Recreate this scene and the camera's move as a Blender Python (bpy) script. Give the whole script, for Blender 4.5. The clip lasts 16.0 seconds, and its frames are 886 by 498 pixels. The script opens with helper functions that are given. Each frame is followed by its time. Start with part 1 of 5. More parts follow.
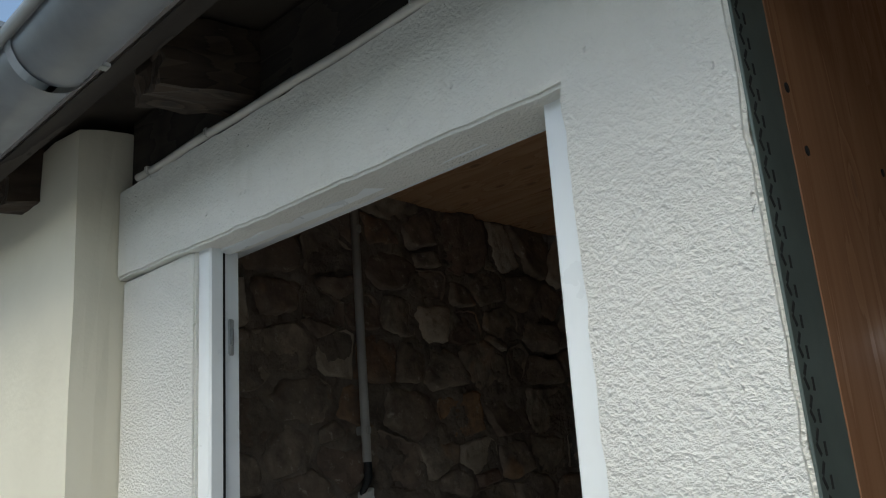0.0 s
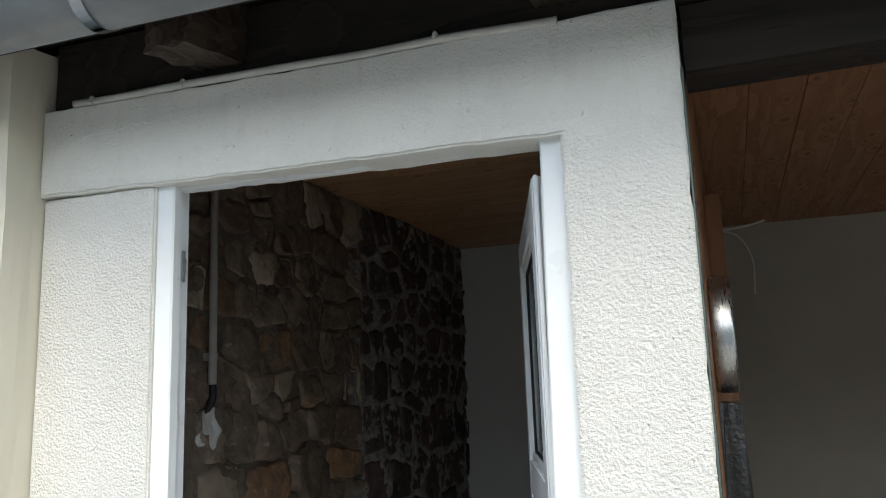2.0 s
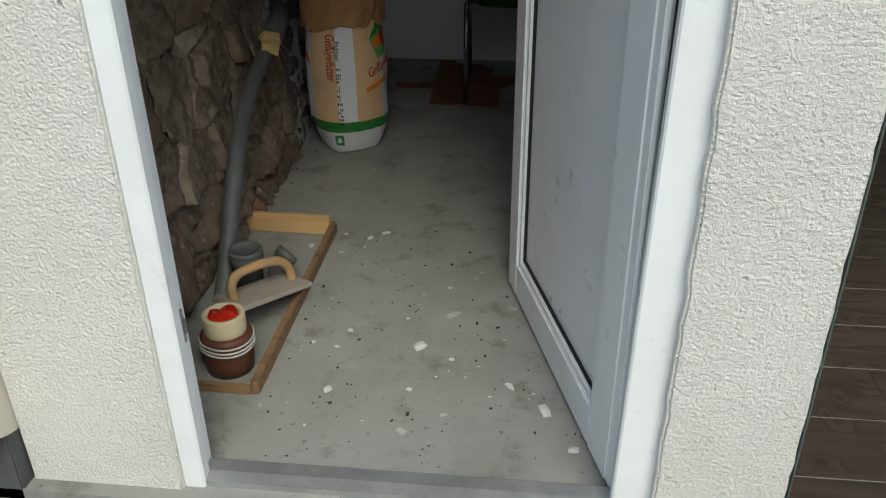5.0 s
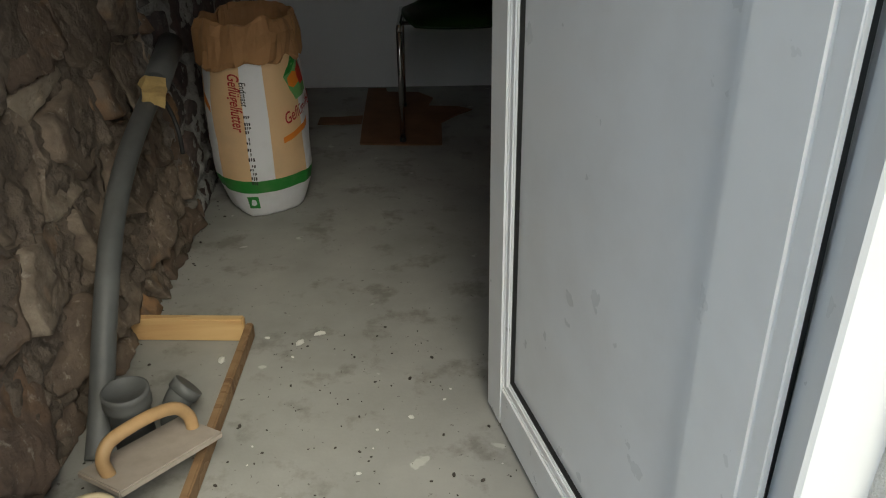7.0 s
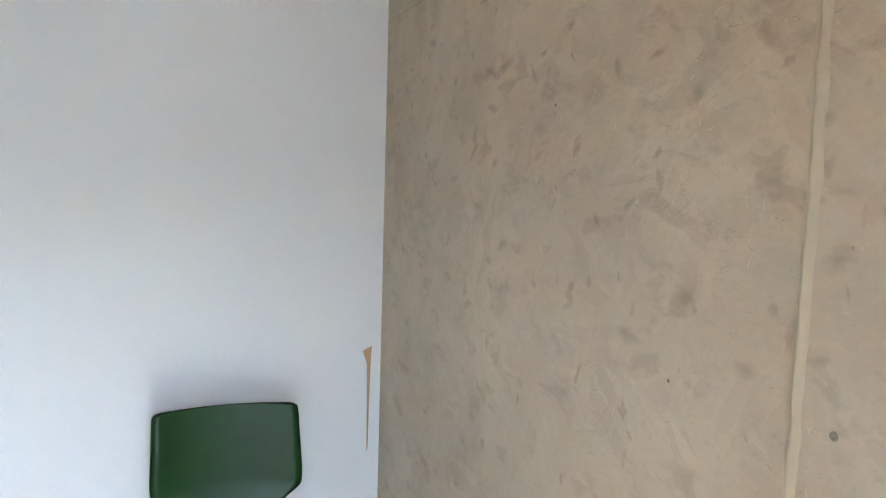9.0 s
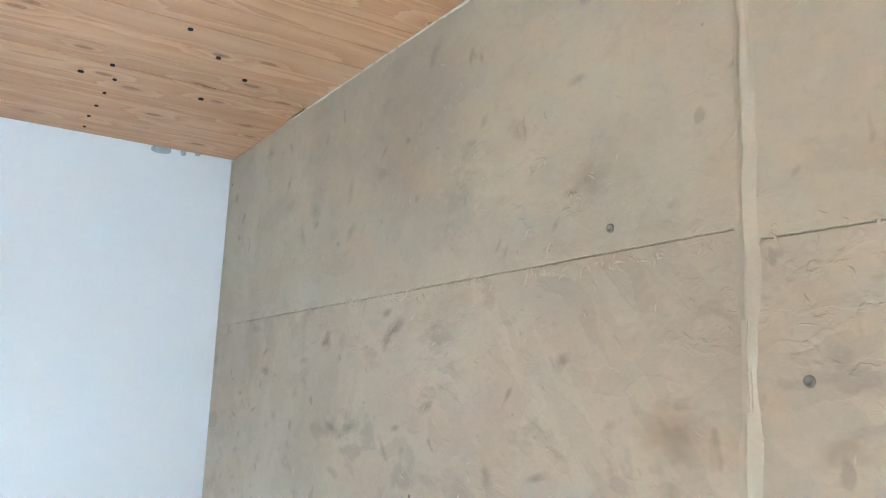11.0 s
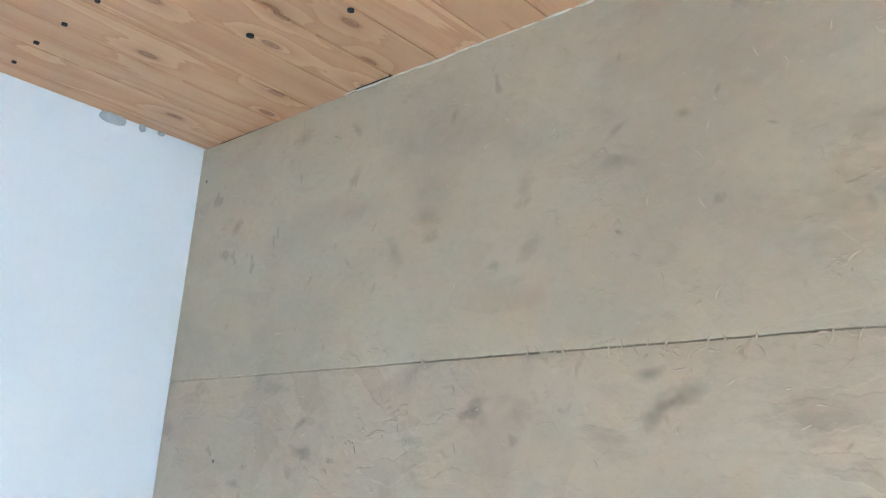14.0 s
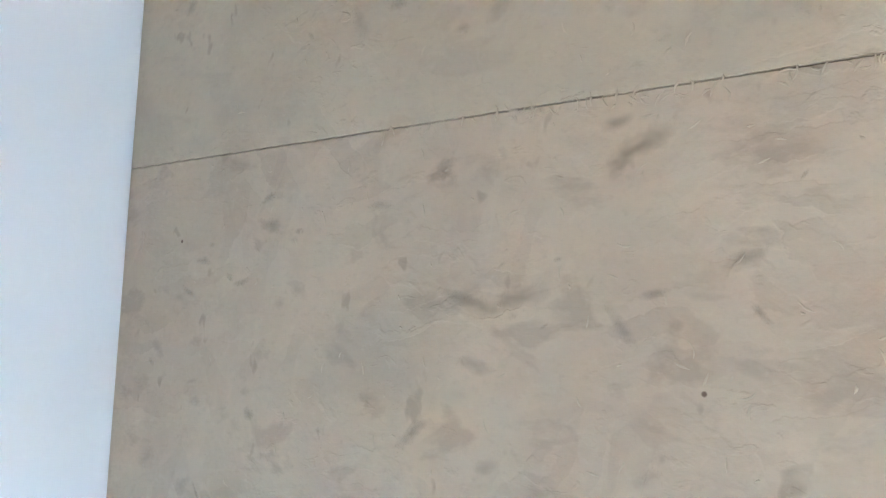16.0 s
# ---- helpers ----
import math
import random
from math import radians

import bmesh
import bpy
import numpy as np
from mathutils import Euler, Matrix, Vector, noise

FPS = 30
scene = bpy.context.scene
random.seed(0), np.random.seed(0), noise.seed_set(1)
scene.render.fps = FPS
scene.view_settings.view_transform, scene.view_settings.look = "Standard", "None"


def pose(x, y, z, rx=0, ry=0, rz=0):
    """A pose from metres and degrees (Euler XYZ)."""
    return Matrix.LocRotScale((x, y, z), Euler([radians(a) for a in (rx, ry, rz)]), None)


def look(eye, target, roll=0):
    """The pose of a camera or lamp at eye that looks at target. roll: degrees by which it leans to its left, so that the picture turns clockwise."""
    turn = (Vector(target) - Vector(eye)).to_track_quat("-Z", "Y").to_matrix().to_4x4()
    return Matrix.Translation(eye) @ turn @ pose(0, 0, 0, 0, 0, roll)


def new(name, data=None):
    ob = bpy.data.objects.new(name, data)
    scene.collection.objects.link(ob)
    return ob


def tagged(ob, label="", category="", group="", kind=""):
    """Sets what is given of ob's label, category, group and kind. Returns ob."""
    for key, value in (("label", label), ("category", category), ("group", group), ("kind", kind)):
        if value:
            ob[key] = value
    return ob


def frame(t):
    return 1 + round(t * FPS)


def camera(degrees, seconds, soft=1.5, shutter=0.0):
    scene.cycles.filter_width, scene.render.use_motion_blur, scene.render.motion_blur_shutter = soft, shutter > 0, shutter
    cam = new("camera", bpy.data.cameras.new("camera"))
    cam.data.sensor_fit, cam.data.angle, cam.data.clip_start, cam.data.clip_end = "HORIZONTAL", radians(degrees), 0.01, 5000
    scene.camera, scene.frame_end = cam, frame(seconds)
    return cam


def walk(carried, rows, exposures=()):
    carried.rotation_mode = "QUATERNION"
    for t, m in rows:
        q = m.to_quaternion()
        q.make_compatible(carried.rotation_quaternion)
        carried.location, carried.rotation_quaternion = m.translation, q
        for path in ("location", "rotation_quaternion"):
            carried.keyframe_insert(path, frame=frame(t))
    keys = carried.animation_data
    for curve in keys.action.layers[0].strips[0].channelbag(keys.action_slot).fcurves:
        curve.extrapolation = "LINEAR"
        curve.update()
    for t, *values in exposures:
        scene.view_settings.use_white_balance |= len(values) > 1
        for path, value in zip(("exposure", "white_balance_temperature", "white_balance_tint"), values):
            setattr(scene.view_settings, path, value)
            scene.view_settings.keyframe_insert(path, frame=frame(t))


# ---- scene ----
cam = camera(57.2, 16.0, 1.1)
PATH = [
    (0, (-0.006, 0.048, 1.582), (-1.337, 1.448, 2.103), -4.3),
    (0.5, (-0.135, -0.125, 1.58), (-1.248, 1.473, 2.035), -3.8),
    (1, (-0.157, -0.348, 1.565), (-1.08, 1.381, 1.964), -3.0),
    (1.5, (-0.117, -0.484, 1.552), (-0.882, 1.325, 1.932), -2.8),
    (2, (-0.267, -0.612, 1.551), (-0.906, 1.249, 1.911), -2.0),
    (2.5, (-0.345, -0.678, 1.544), (-0.921, 1.217, 1.826), -1.3),
    (3, (-0.365, -0.673, 1.507), (-0.906, 1.249, 1.622), -1.4),
    (3.5, (-0.451, -0.602, 1.406), (-0.994, 1.315, 1.233), -1.8),
    (4, (-0.544, -0.43, 1.304), (-1.015, 1.445, 0.792), -2.6),
    (4.5, (-0.659, -0.36, 1.185), (-0.983, 1.429, 0.352), -1.9),
    (4.7, (-0.731, -0.333, 1.184), (-0.996, 1.422, 0.263), -1.4),
    (6.8, (-0.869, 0.178, 1.117), (-0.912, 1.913, 0.123), -0.6),
    (7, (-0.892, 0.309, 1.114), (-0.915, 2.074, 0.174), -1.1),
    (7.5, (-1.076, 0.731, 1.178), (-0.988, 2.592, 0.371), -1.2),
    (8, (-1.15, 1.103, 1.270), (-0.944, 3.013, 0.605), -0.6),
    (8.2, (-1.142, 1.262, 1.280), (-0.859, 3.190, 0.707), -0.3),
    (8.5, (-1.122, 1.432, 1.39), (-0.685, 3.341, 0.937), 0.5),
    (8.8, (-1.12, 1.521, 1.48), (-0.51, 3.398, 1.154), 1.2),
    (9, (-1.094, 1.574, 1.545), (-0.388, 3.432, 1.324), 1.8),
    (9.5, (-1.047, 1.64, 1.676), (-0.124, 3.414, 1.736), 3.1),
    (10, (-1.037, 1.631, 1.756), (-0.062, 3.361, 1.992), 2.8),
    (10.2, (-1.032, 1.63, 1.773), (-0.043, 3.347, 2.038), 2.7),
    (12.3, (-1.003, 2.311, 1.839), (0.161, 3.863, 2.321), 2.3),
    (12.5, (-1.023, 2.364, 1.844), (0.182, 3.875, 2.352), 2.3),
    (13, (-1.126, 2.539, 1.84), (0.186, 3.945, 2.385), 2.1),
    (13.5, (-1.17, 2.59, 1.824), (0.211, 3.924, 2.378), 3.2),
    (14, (-1.168, 2.607, 1.818), (0.248, 3.910, 2.359), 3.5),
    (14.5, (-1.161, 2.614, 1.816), (0.281, 3.900, 2.323), 3.7),
    (15, (-1.163, 2.611, 1.793), (0.325, 3.873, 2.228), 3.9),
    (15.5, (-1.167, 2.606, 1.765), (0.363, 3.851, 2.089), 3.5),
    (16, (-1.178, 2.625, 1.719), (0.383, 3.865, 1.877), 2.6),
]
EXPOSURES = [(0, 0.78, 6700, 2), (0.5, 1.0, 6800, 4), (1.0, 1.28, 6800, 5), (1.5, 1.40, 6800, 5), (2.5, 1.38, 6800, 4), (3.5, 1.12, 6500, 2), (4.5, 0.78, 6700, 2), (5.7, 1.0, 7000, 3), (7.0, 1.28, 7300, 3), (7.5, 2.45, 7000, 2), (8.0, 3.2, 6800, 4), (8.5, 5.25, 5850, 0), (9.0, 5.9, 6250, 5), (9.6, 6.25, 5650, 3), (10.2, 6.5, 5450, 1), (12.5, 6.75, 5200, -1), (14.5, 6.8, 5200, -1), (16, 6.7, 5350, 3)]
walk(cam, [(t, look(eye, target, roll)) for t, eye, target, roll in PATH], EXPOSURES)

# ---- world, sun, exposure ----
world = bpy.data.worlds.new("world")
scene.world = world
world.use_nodes = True
wn = world.node_tree.nodes
sky = wn.new("ShaderNodeTexSky")
sky.sky_type, sky.sun_disc = "NISHITA", False
sky.sun_elevation, sky.sun_rotation = radians(49), radians(163)
sky.air_density, sky.dust_density = 1.0, 2.0
bg = wn["Background"]
bg.inputs["Strength"].default_value = 0.12
world.node_tree.links.new(sky.outputs[0], bg.inputs["Color"])
sun = new("sun", bpy.data.lights.new("sun", "SUN"))
sun.data.energy, sun.data.angle, sun.data.color = 0.98, radians(32), (0.965, 0.99, 0.96)
sun.matrix_world = look((1.2, -4.0, 4.85), (0, 0, 0))


# ---- materials ----
class M:
    """A small wrapper for node materials."""

    def __init__(self, name, rough=0.7, metal=0.0, spec=0.5):
        self.mat = bpy.data.materials.new(name)
        self.mat.use_nodes = True
        self.t = self.mat.node_tree
        self.b = self.t.nodes["Principled BSDF"]
        self.b.inputs["Roughness"].default_value = rough
        self.b.inputs["Metallic"].default_value = metal
        self.b.inputs["Specular IOR Level"].default_value = spec
        self.heights = None

    def node(self, kind, **kw):
        n = self.t.nodes.new("ShaderNode" + kind)
        for k, v in kw.items():
            n.inputs[k.replace("_", " ")].default_value = v
        return n

    def link(self, a, b):
        self.t.links.new(a, b)

    def coords(self, scale=(1, 1, 1), rot=(0, 0, 0), space="Object"):
        c = self.node("TexCoord")
        m = self.node("Mapping")
        m.inputs["Scale"].default_value = scale
        m.inputs["Rotation"].default_value = rot
        self.link(c.outputs[space], m.inputs["Vector"])
        return m.outputs[0]

    def noise(self, scale, detail=4, rough=0.55, vec=None, distortion=0.0):
        n = self.node("TexNoise", Scale=scale, Detail=detail, Roughness=rough, Distortion=distortion)
        self.link(vec if vec else self.coords(), n.inputs["Vector"])
        return n.outputs["Fac"]

    def voronoi(self, scale, vec=None, feature="F1"):
        n = self.node("TexVoronoi", Scale=scale)
        n.feature = feature
        self.link(vec if vec else self.coords(), n.inputs["Vector"])
        return n.outputs["Distance"]

    def ramp(self, fac, *stops, mode="LINEAR"):
        r = self.node("ValToRGB")
        r.color_ramp.interpolation = mode
        e = r.color_ramp.elements
        while len(e) < len(stops):
            e.new(0.5)
        for el, (p, c) in zip(e, stops):
            el.position = p
            el.color = (*c, 1) if isinstance(c, tuple) else (c, c, c, 1)
        self.link(fac, r.inputs["Fac"])
        return r.outputs["Color"]

    def mix(self, fac, a, b, mode="MIX"):
        m = self.node("Mix")
        m.data_type, m.blend_type = "RGBA", mode
        for v, i in ((fac, 0), (a, 6), (b, 7)):
            if isinstance(v, (int, float)):
                m.inputs[i].default_value = v
            elif isinstance(v, tuple):
                m.inputs[i].default_value = (*v, 1)
            else:
                self.link(v, m.inputs[i])
        return m.outputs[2]

    def math(self, op, a, b=0.0):
        m = self.node("Math")
        m.operation = op
        for v, i in ((a, 0), (b, 1)):
            if isinstance(v, (int, float)):
                m.inputs[i].default_value = v
            else:
                self.link(v, m.inputs[i])
        return m.outputs[0]

    def color(self, c):
        if isinstance(c, tuple):
            self.b.inputs["Base Color"].default_value = (*c, 1)
        else:
            self.link(c, self.b.inputs["Base Color"])
        return self

    def rough(self, r):
        self.link(r, self.b.inputs["Roughness"])
        return self

    def bump(self, h, dist=0.002, strength=1.0):
        n = self.node("Bump", Strength=strength, Distance=dist)
        self.link(h, n.inputs["Height"])
        if self.heights is not None:
            self.link(self.heights, n.inputs["Normal"])
        self.heights = n.outputs[0]
        self.link(n.outputs[0], self.b.inputs["Normal"])
        return self

    def island(self):
        return self.node("NewGeometry").outputs["Random Per Island"]

    def each(self):
        return self.node("ObjectInfo").outputs["Random"]


def make_roughcast():
    m = M("roughcast_plaster", 0.9, spec=0.2)
    big = m.noise(3.0, 5)
    where = m.node("SeparateXYZ")
    m.link(m.coords(), where.inputs[0])
    c = m.mix(m.ramp(big, (0.35, 0.0), (0.7, 1.0)), (0.78, 0.765, 0.72), (0.70, 0.685, 0.64))
    run = m.noise(22, 5, 0.65, m.coords((1, 1, 0.35)))
    high = m.ramp(m.math("MULTIPLY", where.outputs[2], 0.4), (0.78, 0.0), (0.90, 1.0))
    m.color(m.mix(m.math("MULTIPLY", m.ramp(run, (0.52, 0.0), (0.72, 0.28)), high), c, (0.50, 0.47, 0.40)))
    edge = m.math("ADD", where.outputs[2], m.math("MULTIPLY", m.noise(5, 4), 0.35))
    low = m.ramp(m.math("MULTIPLY", edge, 0.4), (0.80, 1.0), (0.92, 0.30))
    grain = m.noise(165, 3, 0.6, m.coords((1.0, 1.0, 1.1)), 0.0)
    lump = m.voronoi(85, m.coords((1.0, 1.0, 1.2)))
    h = m.math("ADD", m.ramp(grain, (0.30, 0.0), (0.72, 1.0)), m.math("MULTIPLY", lump, 0.25))
    m.bump(m.math("MULTIPLY", h, low), 0.0050, 0.8)
    m.bump(m.noise(26, 5, 0.6), 0.008, 0.5)
    pit = m.ramp(m.noise(60, 2, 0.5, m.coords((1, 1, 0.8))), (0.71, 0.0), (0.77, 1.0))
    m.bump(pit, -0.006, 0.8)
    return m.mat


def make_beige():
    m = M("beige_render", 0.9, spec=0.2)
    m.color(m.mix(m.noise(5, 6), (0.68, 0.64, 0.53), (0.58, 0.54, 0.44)))
    m.bump(m.noise(70, 4), 0.0015, 0.4)
    m.bump(m.noise(9, 3), 0.006, 0.4)
    return m.mat


def make_pvc():
    m = M("white_plastic", 0.32, spec=0.5)
    m.color(m.mix(m.ramp(m.noise(6, 6), (0.45, 0.0), (0.75, 1.0)), (0.80, 0.82, 0.83), (0.74, 0.75, 0.75)))
    m.rough(m.ramp(m.noise(14, 4), (0.3, 0.26), (0.7, 0.42)))
    return m.mat


def make_stone(dark):
    m = M("rubble_stone_dark" if dark else "rubble_stone", 0.88, spec=0.25)
    r = m.each()
    if dark:
        base = m.ramp(r, (0.0, (0.065, 0.052, 0.050)), (0.3, (0.14, 0.095, 0.085)), (0.6, (0.095, 0.085, 0.08)), (0.85, (0.18, 0.115, 0.10)), (1.0, (0.14, 0.125, 0.112)))
    else:
        base = m.ramp(r, (0.0, (0.20, 0.150, 0.112)), (0.25, (0.29, 0.232, 0.175)), (0.45, (0.165, 0.115, 0.085)), (0.65, (0.34, 0.28, 0.212)), (0.88, (0.20, 0.135, 0.10)), (0.97, (0.37, 0.21, 0.105)))
    n = m.noise(14, 8, 0.65)
    c = m.mix(m.ramp(n, (0.35, 0.0), (0.68, 1.0)), base, (0.12, 0.09, 0.07) if not dark else (0.06, 0.055, 0.055))
    c = m.mix(m.ramp(m.noise(32, 6, 0.7), (0.58, 0.0), (0.72, 0.75)), c, (0.46, 0.41, 0.34) if not dark else (0.26, 0.24, 0.22))
    m.color(m.mix(m.ramp(m.noise(5, 3), (0.60, 0.0), (0.72, 0.6)), c, (0.36, 0.20, 0.10) if not dark else (0.2, 0.1, 0.085)))
    m.bump(m.noise(40, 8, 0.7), 0.006, 0.8)
    m.bump(m.noise(11, 5, 0.6), 0.012, 0.7)
    return m.mat


def make_pale_stone():
    m = M("pale_stone", 0.88, spec=0.25)
    c = m.mix(m.ramp(m.noise(9, 8, 0.65), (0.35, 0.0), (0.65, 1.0)), (0.44, 0.37, 0.285), (0.30, 0.24, 0.18))
    m.color(m.mix(m.ramp(m.noise(34, 6, 0.7), (0.56, 0.0), (0.68, 0.8)), c, (0.18, 0.14, 0.10)))
    m.bump(m.noise(42, 8, 0.7), 0.007, 0.9)
    return m.mat


def make_mortar():
    m = M("lime_mortar", 0.95, spec=0.15)
    where = m.node("SeparateXYZ")
    m.link(m.coords(), where.inputs[0])
    n = m.noise(9, 8, 0.65)
    warm = m.mix(m.ramp(n, (0.35, 0.0), (0.65, 1.0)), (0.115, 0.092, 0.073), (0.215, 0.172, 0.135))
    grey = m.mix(m.ramp(n, (0.35, 0.0), (0.65, 1.0)), (0.24, 0.235, 0.22), (0.36, 0.35, 0.33))
    side = m.ramp(m.math("ADD", m.math("MULTIPLY", where.outputs[1], 0.25), m.math("MULTIPLY", m.noise(4, 4), 0.06)), (0.650, 0.0), (0.678, 1.0))
    c = m.mix(side, warm, grey)
    m.color(m.mix(m.ramp(m.noise(45, 6, 0.7), (0.55, 0.0), (0.7, 0.6)), c, (0.13, 0.11, 0.09)))
    m.bump(m.noise(60, 8, 0.7), 0.006, 0.9)
    m.bump(m.noise(15, 5), 0.014, 0.7)
    return m.mat


def make_clay(name, busy, tone):
    """Clay plaster board: cloudy ground, patches of trowel strokes at several slants, stains and small pits."""
    m = M(name, 0.5, spec=0.4)
    cloud = m.noise(1.7, 5, 0.55)
    c = m.mix(m.ramp(cloud, (0.35, 0.0), (0.68, 1.0)), tuple(0.90 * v for v in tone), tuple(1.05 * v for v in tone))
    pink = m.noise(3.6, 4, 0.5)
    c = m.mix(m.ramp(pink, (0.48, 0.0), (0.68, 0.12 + 0.40 * busy)), c, (0.535, 0.435, 0.335))
    grey = m.noise(2.9, 5, 0.55, m.coords((1, 1.0, 1.3)), 0.3)
    c = m.mix(m.ramp(grey, (0.52, 0.0), (0.68, 0.55)), c, (0.42, 0.375, 0.295))
    # strokes: long cells whose edges are torn by noise, each a little lighter or darker
    steps = None
    for scale, stretch, turn, amount in ((5.2, 4.0, 0.5, 0.22), (7.5, 5.0, -0.75, 0.26), (10.0, 4.5, 0.1, 0.28), (7.0, 5.0, 1.2, 0.22)):
        warp = m.node("TexNoise", Scale=9.0, Detail=5.0, Roughness=0.6)
        m.link(m.coords(), warp.inputs["Vector"])
        add = m.node("VectorMath")
        sc = m.node("VectorMath")
        sc.operation = "SCALE"
        sc.inputs["Scale"].default_value = 0.07
        m.link(warp.outputs["Color"], sc.inputs[0])
        m.link(m.coords(), add.inputs[0])
        m.link(sc.outputs[0], add.inputs[1])
        mp = m.node("Mapping")
        mp.inputs["Rotation"].default_value = (turn, 0, 0)
        m.link(add.outputs[0], mp.inputs[0])
        st = m.node("Mapping")
        st.inputs["Scale"].default_value = (0, 1, stretch)
        m.link(mp.outputs[0], st.inputs[0])
        v = m.node("TexVoronoi", Scale=scale)
        v.feature = "SMOOTH_F1"
        v.inputs["Smoothness"].default_value = 0.16
        m.link(st.outputs[0], v.inputs["Vector"])
        tint = m.node("SeparateColor")
        m.link(v.outputs["Color"], tint.inputs[0])
        zone = m.ramp(m.noise(2.4 + 0.2 * scale, 4, 0.6, m.coords((1, 1, 1.2), (turn, 0, 0)), 0.4), (0.46, 0.0), (0.60, 1.0))
        k = m.math("MULTIPLY", zone, amount * (0.25 + 0.75 * busy))
        c = m.mix(m.math("MULTIPLY", k, m.ramp(tint.outputs[0], (0.58, 0.0), (0.90, 0.8))), c, (0.36, 0.30, 0.235))
        c = m.mix(m.math("MULTIPLY", k, m.ramp(tint.outputs[1], (0.58, 0.0), (0.90, 0.8))), c, (0.67, 0.585, 0.455))
        h = m.math("MULTIPLY", zone, tint.outputs[2])
        steps = h if steps is None else m.math("ADD", steps, h)
    smear = m.noise(8.5, 4, 0.55, m.coords((1, 1.0, 1.9), (0.4, 0, 0)), 0.35)
    sm = m.ramp(smear, (0.57, 0.0), (0.66, 0.40 * (0.3 + 0.7 * busy)))
    c = m.mix(sm, c, (0.32, 0.26, 0.20))
    spot = m.noise(24, 2, 0.5, m.coords((1, 1.0, 0.7), (-0.5, 0, 0)), 0.2)
    c = m.mix(m.ramp(spot, (0.68, 0.0), (0.74, 0.40)), c, (0.26, 0.20, 0.15))
    dot = m.voronoi(7.0, m.coords((0.0, 1.0, 1.0)))
    c = m.mix(m.ramp(dot, (0.018, 0.9), (0.028, 0.0)), c, (0.12, 0.07, 0.05))
    fine = m.noise(55, 5, 0.7, m.coords((1, 1, 1.5), (0.4, 0, 0)))
    c = m.mix(m.ramp(fine, (0.30, 0.22), (0.46, 0.0)), c, (0.38, 0.32, 0.25))
    c = m.mix(m.ramp(fine, (0.56, 0.0), (0.72, 0.22)), c, (0.68, 0.61, 0.49))
    m.color(c)
    m.rough(m.ramp(m.noise(6, 5, 0.6), (0.35, 0.34), (0.6, 0.62)))
    m.bump(m.noise(4, 6, 0.55), 0.012, 0.5)
    m.bump(steps, 0.0011, 0.35 + 0.3 * busy)
    for scale, turn, dist in ((16, 0.9, 0.0026), (38, -0.6, 0.0018), (30, 1.5, 0.0018)):
        ridge = m.noise(scale, 3, 0.5, m.coords((1, 0.8, 1.2), (turn, 0, 0)), 0.35)
        where = m.ramp(m.noise(3.1 + 0.07 * scale, 3, 0.5, m.coords((1, 1.2, 1.0), (turn, 0, 0))), (0.52, 0.0), (0.62, 1.0))
        m.bump(m.math("MULTIPLY", m.ramp(ridge, (0.60, 0.0), (0.66, 1.0), (0.74, 0.7)), where), dist, 0.38)
    m.bump(m.noise(90, 4, 0.65), 0.0012, 0.45)
    return m.mat


def make_smear(name, tone, strength):
    """Dried mud wiped over a wall: thins out unevenly towards its edge."""
    m = M(name, 0.7, spec=0.25)
    m.color(m.mix(m.noise(30, 4), tone, tuple(0.8 * v for v in tone)))
    uv = m.node("VectorMath")
    uv.operation = "LENGTH"
    m.link(m.coords(space="UV"), uv.inputs[0])
    edge = m.math("ADD", uv.outputs["Value"], m.math("MULTIPLY", m.noise(38, 4, 0.6, m.coords((1, 1, 2.2))), 1.1))
    m.link(m.ramp(m.math("MULTIPLY", edge, 0.5), (0.30, strength), (0.66, 0.0)), m.b.inputs["Alpha"])
    return m.mat


